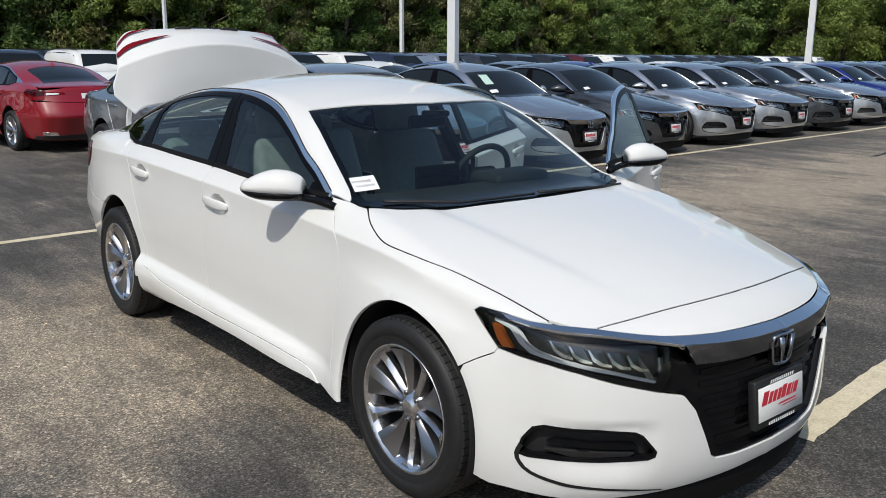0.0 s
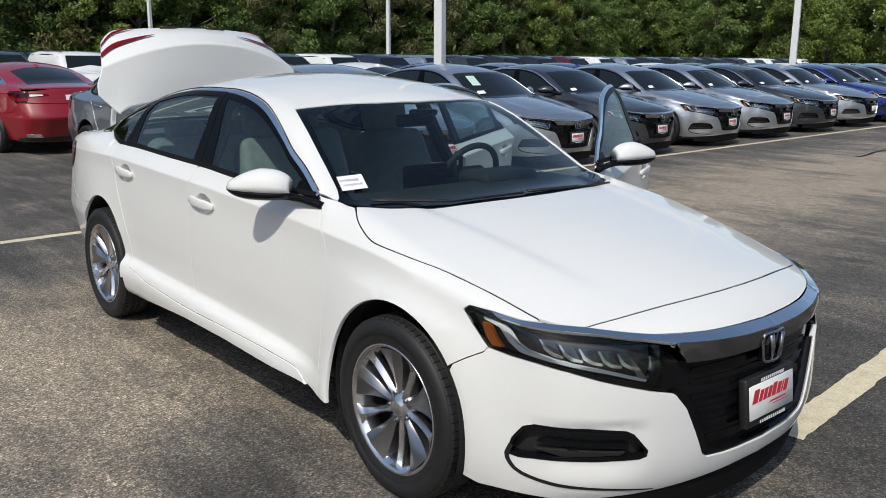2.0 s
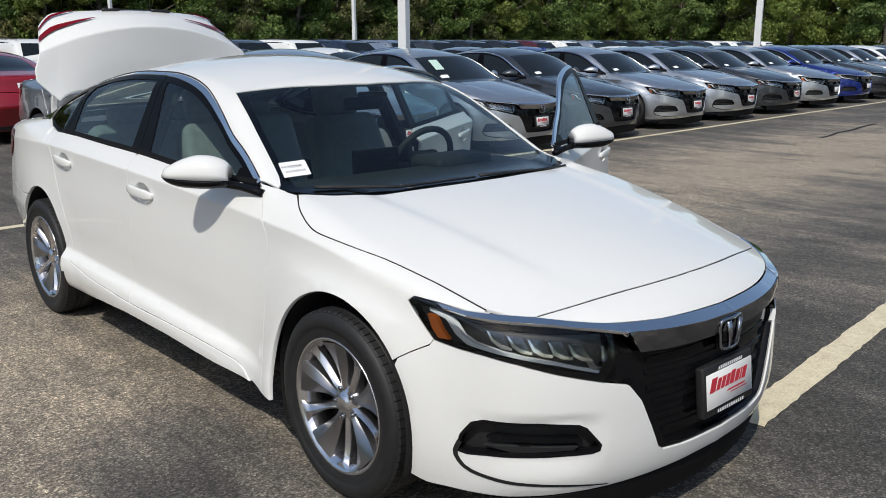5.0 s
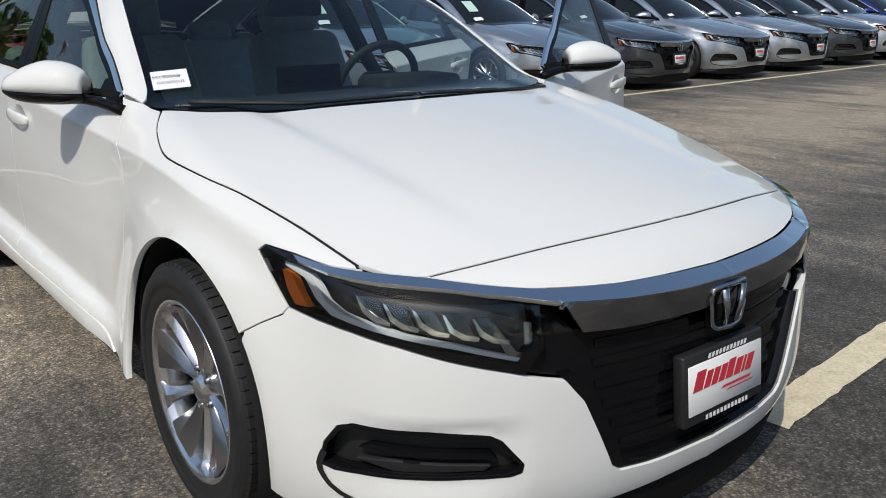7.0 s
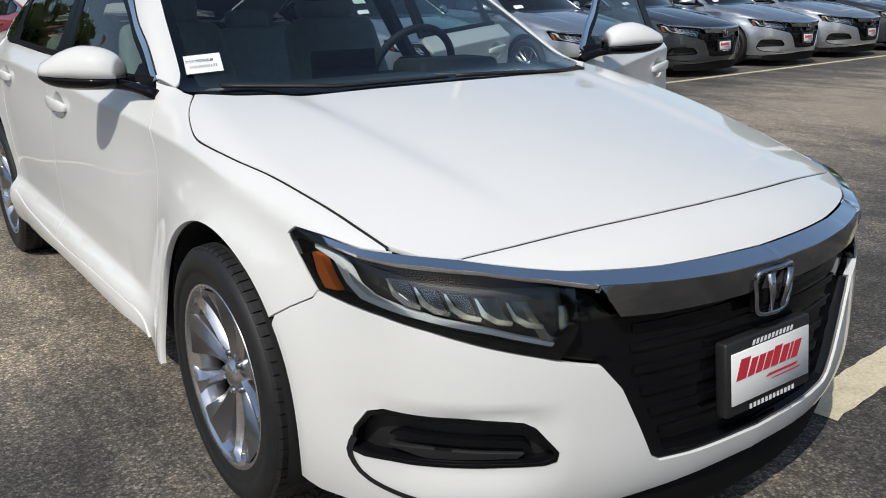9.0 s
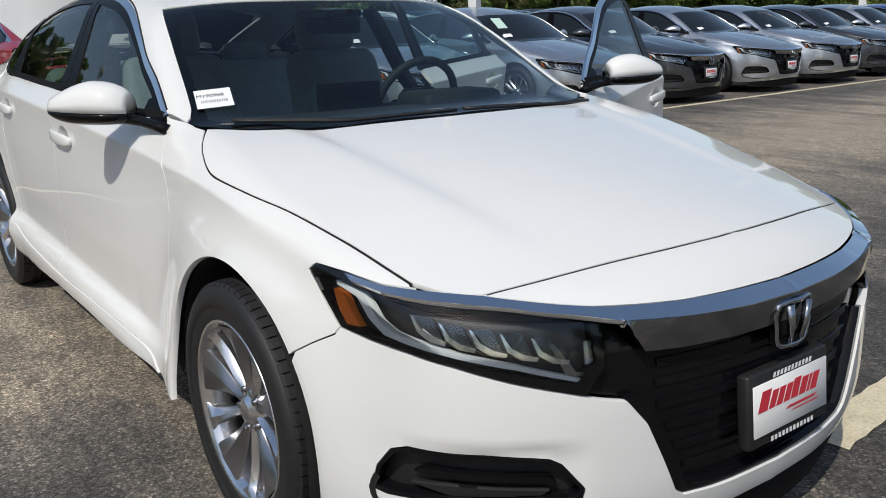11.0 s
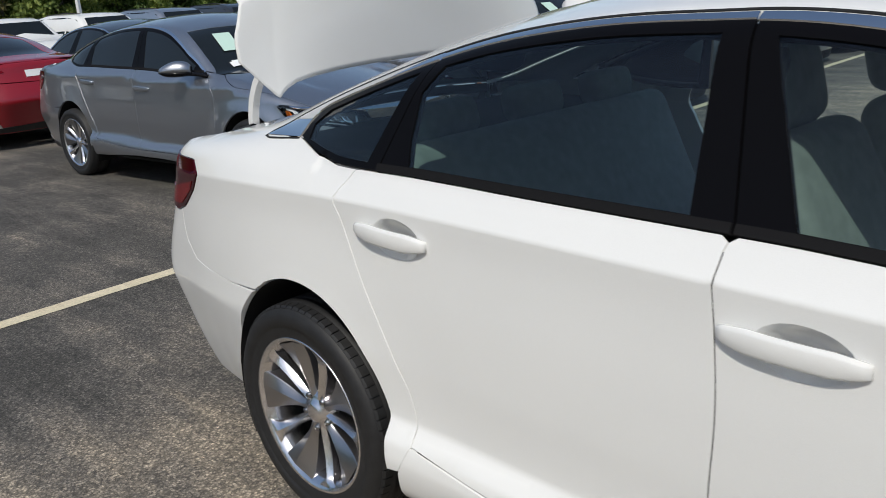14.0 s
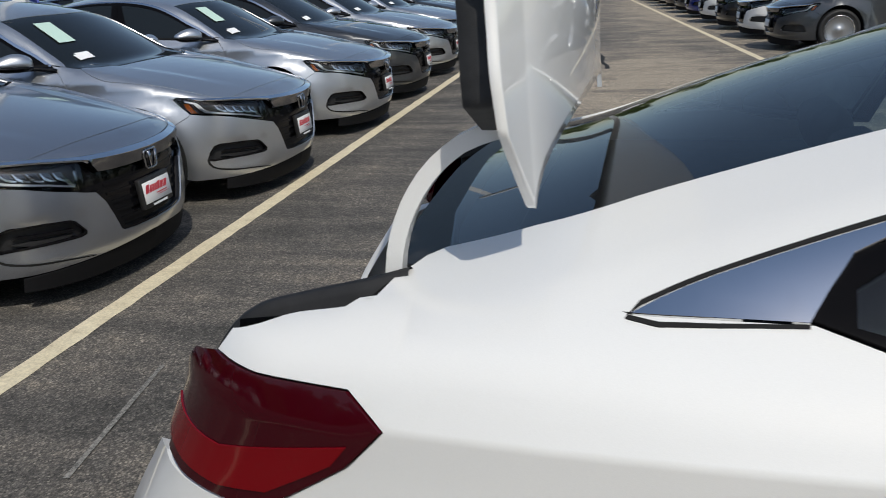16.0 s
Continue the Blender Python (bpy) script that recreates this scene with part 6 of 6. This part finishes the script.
    for x0, z0, x1, z1, w0, w1, n in ((-h + 0.075, 1.10, -h + 0.215, height - 0.12, 0.74, 0.60, "rear_window"), (1.16, 1.13, 0.66, height - 0.13, 0.76, 0.62, "windshield")):
        d = -0.02 if n == "rear_window" else 0.02
        v = [(x0 + d, -w0, z0), (x0 + d, w0, z0), (x1 + d, w1, z1 + 0.01), (x1 + d, -w1, z1 + 0.01)]
        mesh_part(n, v, [(3, 2, 1, 0) if n == "rear_window" else (0, 1, 2, 3)], DARKGLASS, car, smooth=False)
    if height > 1.75:
        return car
    part("rear_plate", box_bm(-h - 0.02, -h + 0.02, -0.16, 0.16, 0.80, 0.94, 0.005, 1), PLATEWHITE, car)
    part("bumper", box_bm(-h - 0.03, -h + 0.18, -0.80, 0.80, 0.30, 0.55, 0.05, 2), PLASTIC, car)
    return car


SUVS = {}


def place_suv(colour, word, m, tall=False):
    key = (colour.name, tall)
    label = word + " sport-utility car parked among rows of cars"
    if key not in SUVS:
        if tall not in [k[1] for k in SUVS]:
            SUVS[key] = build_suv("suv", colour, 4.9 if tall else 4.6, 1.80 if tall else 1.69)
            SUVS[key]["paint"] = colour.name
        else:
            first = next(v for k, v in SUVS.items() if k[1] == tall)
            t = copy_thing(first, Matrix.Identity(4))
            done = {}
            for o in t.children_recursive:
                if o.data.materials[0].name == first["paint"]:
                    if o.data not in done:
                        done[o.data] = o.data.copy()
                        done[o.data].materials[0] = colour
                    o.data = done[o.data]
            t["paint"] = colour.name
            SUVS[key] = t
        SUVS[key].matrix_basis = m
        return tagged(SUVS[key], label, "car", "far rows of cars")
    return tagged(copy_thing(SUVS[key], m), label, "car", "far rows of cars")


rnd = random.Random(11)
TONES = [(BLACKPAINT, "black"), (GRAPHITE, "dark grey"), (SILVER, "silver"), (WHITE, "white"), (NAVY, "navy"), (STEEL, "grey"), (MAROON, "maroon"), (WHITE, "white"), (BLACKPAINT, "black"), (BLUE, "blue")]
# second row, tails to the first
for i in range(16):
    y = 3.9 + 2.42 * i
    colour, word = ((GRAPHITE, "dark grey"), (NAVY, "navy"), (WHITE, "white"), (BLUE, "deep blue"), (STEEL, "steel grey"), (BLUE, "deep blue"), (SILVER, "silver"), (WHITE, "white"), (GRAPHITE, "dark grey"))[i % 9]
    place_sedan(colour, word + " four-door sedan in the second row", pose(-12.35 - 0.065 * y, y, 0, 0, 0, 183.8), "back row of cars")
for i in range(-7, 22):
    y = 4.0 + 2.5 * i
    c = TONES[rnd.randrange(9)] if i != 2 else (WHITE, "white")
    place_suv(*c, pose(-24.3 - 0.065 * y, y, 0, 0, 0, 3.8 + 180 * 0))
for i in range(-7, 26):
    y = 5.0 + 2.5 * i
    place_suv(*TONES[rnd.randrange(10)], pose(-29.6 - 0.065 * y, y, 0, 0, 0, 183.8))
for i in range(-6, 28):
    y = 3.0 + 2.55 * i
    place_suv(*TONES[rnd.randrange(10)], pose(-42.5 - 0.065 * y, y, 0, 0, 0, 3.8), True)
# row across the aisle
for i, (colour, word) in enumerate(((GRAPHITE, "dark grey"), (WHITE, "white"), (BLACKPAINT, "black"), (WHITE, "white"), (BLUE, "deep blue"), (GRAPHITE, "dark grey"), (BLACKPAINT, "black"), (SILVER, "silver"), (WHITE, "white"), (GRAPHITE, "dark grey"))):
    y = 14.3 + 2.5 * i
    place_sedan(colour, word + " four-door sedan across the aisle", pose(1.24 - 0.114 * y + 0.35 + 2.4, y, 0, 0, 0, 186.5), "row across the aisle")
for x, y in ((-7.5, 66), (-4.6, 67), (-1.5, 66)):
    place_suv(WHITE, "white", pose(x, y, 0, 0, 0, -90))


def lamp_pole(x, y, side, height):
    p = group_empty("light_pole", None, "white painted steel parking-lot light pole on a concrete base", "light pole", "light poles")
    v, f = [], []
    for z, s in ((0.75, side), (height, side * 0.8)):
        v += [(-s / 2, -s / 2, z), (s / 2, -s / 2, z), (s / 2, s / 2, z), (-s / 2, s / 2, z)]
    f = [(0, 1, 5, 4), (1, 2, 6, 5), (2, 3, 7, 6), (3, 0, 4, 7), (4, 5, 6, 7)]
    mesh_part("shaft", v, f, GALV, p, smooth=False)
    v, f = lathe([(0.30, 0.0), (0.30, 0.70), (0.28, 0.75), (0.0, 0.75)], 20, "Z")
    mesh_part("concrete_base", v, f, CONCRETE, p)
    part("base_plate", box_bm(-side, side, -side, side, 0.75, 0.78, 0.004, 1), GALV, p)
    part("lamp_head", box_bm(-0.25, 0.9, -0.2, 0.2, height, height + 0.12, 0.03, 2), GALV, p)
    p.matrix_basis = pose(x, y, 0, 0, 0, 20)
    return p


CONCRETE = material("concrete", (0.36, 0.35, 0.33), 0.85)
nt_, nodes_, links_, b_ = nodes_of(CONCRETE)
n_ = noise_node(nt_, 6, 6)
links_.new(ramp(nt_, n_.outputs[0], (0.3, (0.27, 0.26, 0.245)), (0.7, (0.42, 0.41, 0.39))).outputs[0], b_.inputs["Base Color"])
for x, y, side, height in ((-11.62, 10.4, 0.205, 8.5), (-10.3, 24.2, 0.20, 8.5), (-36.3, 27.5, 0.19, 8.5), (-47.3, 18.1, 0.19, 8.5), (-33.0, -9.0, 0.19, 8.5)):
    lamp_pole(x, y, side, height)


# ---- woods beside the lot, and unseen trees round it for reflections ----
def leaf_material(name, a, b, c):
    m = material(name, b, 0.65)
    nt, nodes, links, bs = nodes_of(m)
    g = nodes.new("ShaderNodeNewGeometry")
    tint = ramp(nt, g.outputs["Random Per Island"], (0.0, a), (0.5, b), (1.0, c))
    o = nodes.new("ShaderNodeObjectInfo")
    tone = ramp(nt, o.outputs["Random"], (0.0, (0.75, 0.80, 0.70)), (0.5, grey(1.0)), (1.0, (1.30, 1.15, 0.95)))
    big = noise_node(nt, 0.35, 3)
    shade = ramp(nt, big.outputs[0], (0.35, grey(0.7)), (0.65, grey(1.2)))
    col = mix_colors(nt, "MULTIPLY", 1.0, mix_colors(nt, "MULTIPLY", 1.0, tint.outputs[0], tone.outputs[0]), shade.outputs[0])
    links.new(col, bs.inputs["Base Color"])
    tr = nodes.new("ShaderNodeBsdfTranslucent")
    links.new(col, tr.inputs[0])
    mx = nodes.new("ShaderNodeMixShader")
    mx.inputs[0].default_value = 0.42
    links.new(bs.outputs[0], mx.inputs[1])
    links.new(tr.outputs[0], mx.inputs[2])
    links.new(mx.outputs[0], nodes["Material Output"].inputs[0])
    return m


LEAF = leaf_material("leaves", (0.075, 0.135, 0.034), (0.145, 0.225, 0.055), (0.25, 0.325, 0.10))
LEAFDRY = leaf_material("leaves_olive", (0.10, 0.115, 0.045), (0.17, 0.175, 0.068), (0.26, 0.25, 0.11))
BARK = material("bark", (0.10, 0.08, 0.06), 0.9)
nt_, nodes_, links_, b_ = nodes_of(BARK)
n_ = noise_node(nt_, 7, 6)
links_.new(ramp(nt_, n_.outputs[0], (0.3, (0.05, 0.042, 0.034)), (0.7, (0.17, 0.145, 0.115))).outputs[0], b_.inputs["Base Color"])


def tree_mesh(seed, leaf_mat, height, spread, leaves, leaf, low):
    """A trunk with limbs and a crown of many separate leaf clumps."""
    r = np.random.default_rng(seed)
    t = group_empty("tree", None, "broad green deciduous tree at the edge of the lot", "tree", "woods")
    pts = [(0, 0, 0), (r.normal(0, 0.1), r.normal(0, 0.1), height * 0.3), (r.normal(0, 0.3), r.normal(0, 0.3), height * 0.6), (r.normal(0, 0.4), r.normal(0, 0.4), height * 0.92)]
    V, F = tube(smooth_line(pts, 1.0), [0.22 * (1 - 0.85 * i / 40) for i in range(60)], 7)
    V, F = list(V), list(F)
    ends = []
    for k in range(11):
        z0 = height * r.uniform(low * 0.8, 0.85)
        a = r.uniform(0, 2 * math.pi)
        out = spread * r.uniform(0.45, 0.95) * math.sin(math.pi * min(1, 0.22 + 0.75 * (z0 / height)))
        end = (out * math.cos(a), out * math.sin(a), z0 + r.uniform(0.4, 1.8))
        v, f = tube([(0, 0, z0), (end[0] * 0.5, end[1] * 0.5, z0 + 0.5), end], [0.09, 0.05, 0.02], 5)
        o = len(V)
        V += list(v)
        F += [tuple(i + o for i in q) for q in f]
        ends.append(end)
    trunk = mesh_part("trunk", V, F, BARK, t)
    clumps = []
    for k in range(58):
        u = r.uniform(low, 1.0)
        a = r.uniform(0, 2 * math.pi)
        rad = spread * math.sqrt(r.uniform(0.05, 1.0)) * math.sin(math.pi * min(0.97, 0.25 + 0.72 * u)) * r.uniform(0.7, 1.15)
        clumps.append((rad * math.cos(a), rad * math.sin(a), u * height + r.normal(0, 0.2), r.uniform(0.55, 1.15)))
    clumps += [(*e, r.uniform(0.6, 1.0)) for e in ends]
    per = leaves // len(clumps)
    c = np.repeat(np.array(clumps), per, 0)
    d = r.normal(size=(len(c), 3))
    d /= np.linalg.norm(d, axis=1, keepdims=True)
    p = c[:, :3] + d * c[:, 3:4] * (r.uniform(0.25, 1.0, (len(c), 1)) ** 0.6) * np.array([1.0, 1.0, 0.72])
    u = r.normal(size=p.shape)
    u /= np.linalg.norm(u, axis=1, keepdims=True)
    w = np.cross(u, d + r.normal(0, 0.5, p.shape))
    w /= np.maximum(np.linalg.norm(w, axis=1, keepdims=True), 1e-6)
    s = leaf * r.uniform(0.6, 1.3, (len(p), 1))
    quad = np.stack([p - u * s, p - w * s * 0.45, p + u * s, p + w * s * 0.45], 1).reshape(-1, 3)
    me = bpy.data.meshes.new("crown")
    me.from_pydata(quad.tolist(), [], np.arange(len(quad)).reshape(-1, 4).tolist())
    me.materials.append(leaf_mat)
    ob = new("crown", me)
    ob.parent = t
    return t


TREES = [tree_mesh(1, LEAF, 11, 3.6, 15000, 0.165, 0.10), tree_mesh(2, LEAF, 9.5, 3.4, 15000, 0.16, 0.05), tree_mesh(3, LEAFDRY, 12, 3.4, 13000, 0.16, 0.15), tree_mesh(4, LEAF, 6.0, 3.2, 13000, 0.15, 0.02), tree_mesh(5, LEAF, 13, 4.2, 15000, 0.19, 0.12)]
used = set()


def plant(kind, x, y, size, turn):
    m = Matrix.Translation((x, y, 0)) @ Matrix.Rotation(turn, 4, "Z") @ Matrix.Scale(size, 4)
    t = TREES[kind]
    if kind not in used:
        used.add(kind)
        t.matrix_basis = m
    else:
        c = copy_thing(t, Matrix.Identity(4))
        c.matrix_basis = m


rt = random.Random(5)
for k in range(72):
    y = -42 + k * 2.8
    plant(rt.choice((0, 1, 3, 1, 3, 2)), -62 - 0.065 * y + rt.uniform(-1.5, 1.5), y + rt.uniform(-1, 1), rt.uniform(0.85, 1.15), rt.uniform(0, 6.28))
    plant(rt.choice((0, 2, 4, 0)), -67 - 0.065 * y + rt.uniform(-1.5, 1.5), y + 1.5 + rt.uniform(-1, 1), rt.uniform(0.95, 1.3), rt.uniform(0, 6.28))
for k in range(20):
    x = -58 + k * 5.2
    plant(rt.choice((0, 1, 4, 3)), x + rt.uniform(-1, 1), 96 + rt.uniform(-2, 2), rt.uniform(0.55, 0.72) * (2.0 if x < -28 else 1.0), rt.uniform(0, 6.28))
for k in range(18):
    x = -60 + k * 4.6
    plant(rt.choice((0, 1, 4, 3)), x + rt.uniform(-1, 1), 104 + rt.uniform(-2, 2), rt.uniform(0.6, 0.78) * (2.0 if x < -28 else 1.0), rt.uniform(0, 6.28))
# unseen trees on the two sides behind the camera, added for reflections
for k in range(14):
    y = 80 - k * 8.5
    plant(rt.choice((0, 4, 1)), 52 + rt.uniform(-2, 2), y + rt.uniform(-1, 1), rt.uniform(1.1, 1.5), rt.uniform(0, 6.28))
for k in range(16):
    x = -56 + k * 7.0
    plant(rt.choice((0, 4, 1)), x + rt.uniform(-1, 1), -52 + rt.uniform(-2, 2), rt.uniform(1.1, 1.5), rt.uniform(0, 6.28))


def undergrowth():
    """Brush and deep leaf mass that closes the woods behind the trunks."""
    r = np.random.default_rng(9)
    n = 56000
    y = r.uniform(-48, 165, n)
    z = np.abs(r.normal(0, 1.0, n)) * 2.6
    x = -65 - 0.065 * y + r.normal(0, 2.0, n) - z * 0.3
    p = np.stack([x, y, z], 1)
    u = r.normal(size=p.shape)
    u /= np.linalg.norm(u, axis=1, keepdims=True)
    w = np.cross(u, r.normal(size=p.shape))
    w /= np.linalg.norm(w, axis=1, keepdims=True)
    s = r.uniform(0.16, 0.42, (n, 1))
    quad = np.stack([p - u * s, p - w * s * 0.5, p + u * s, p + w * s * 0.5], 1).reshape(-1, 3)
    me = bpy.data.meshes.new("undergrowth")
    me.from_pydata(quad.tolist(), [], np.arange(len(quad)).reshape(-1, 4).tolist())
    me.materials.append(LEAF)
    tagged(new("undergrowth", me), "dense green brush under the trees", "brush", kind="stuff")
    bm = bmesh.new()
    prev = None
    rr = random.Random(2)
    for i in range(96):
        yy = -90 + i * 3.0
        h = 14 + rr.uniform(-2, 2)
        row = [bm.verts.new((-73 - 0.065 * yy + rr.uniform(-1, 1), yy, zz)) for zz in (0, h * 0.5, h)]
        if prev:
            for a in (0, 1):
                bm.faces.new((prev[a], row[a], row[a + 1], prev[a + 1]))
        prev = row
    tagged(part("backdrop", bm, LEAF), "dark depth of the woods behind the trees", "woods", kind="structure")


undergrowth()
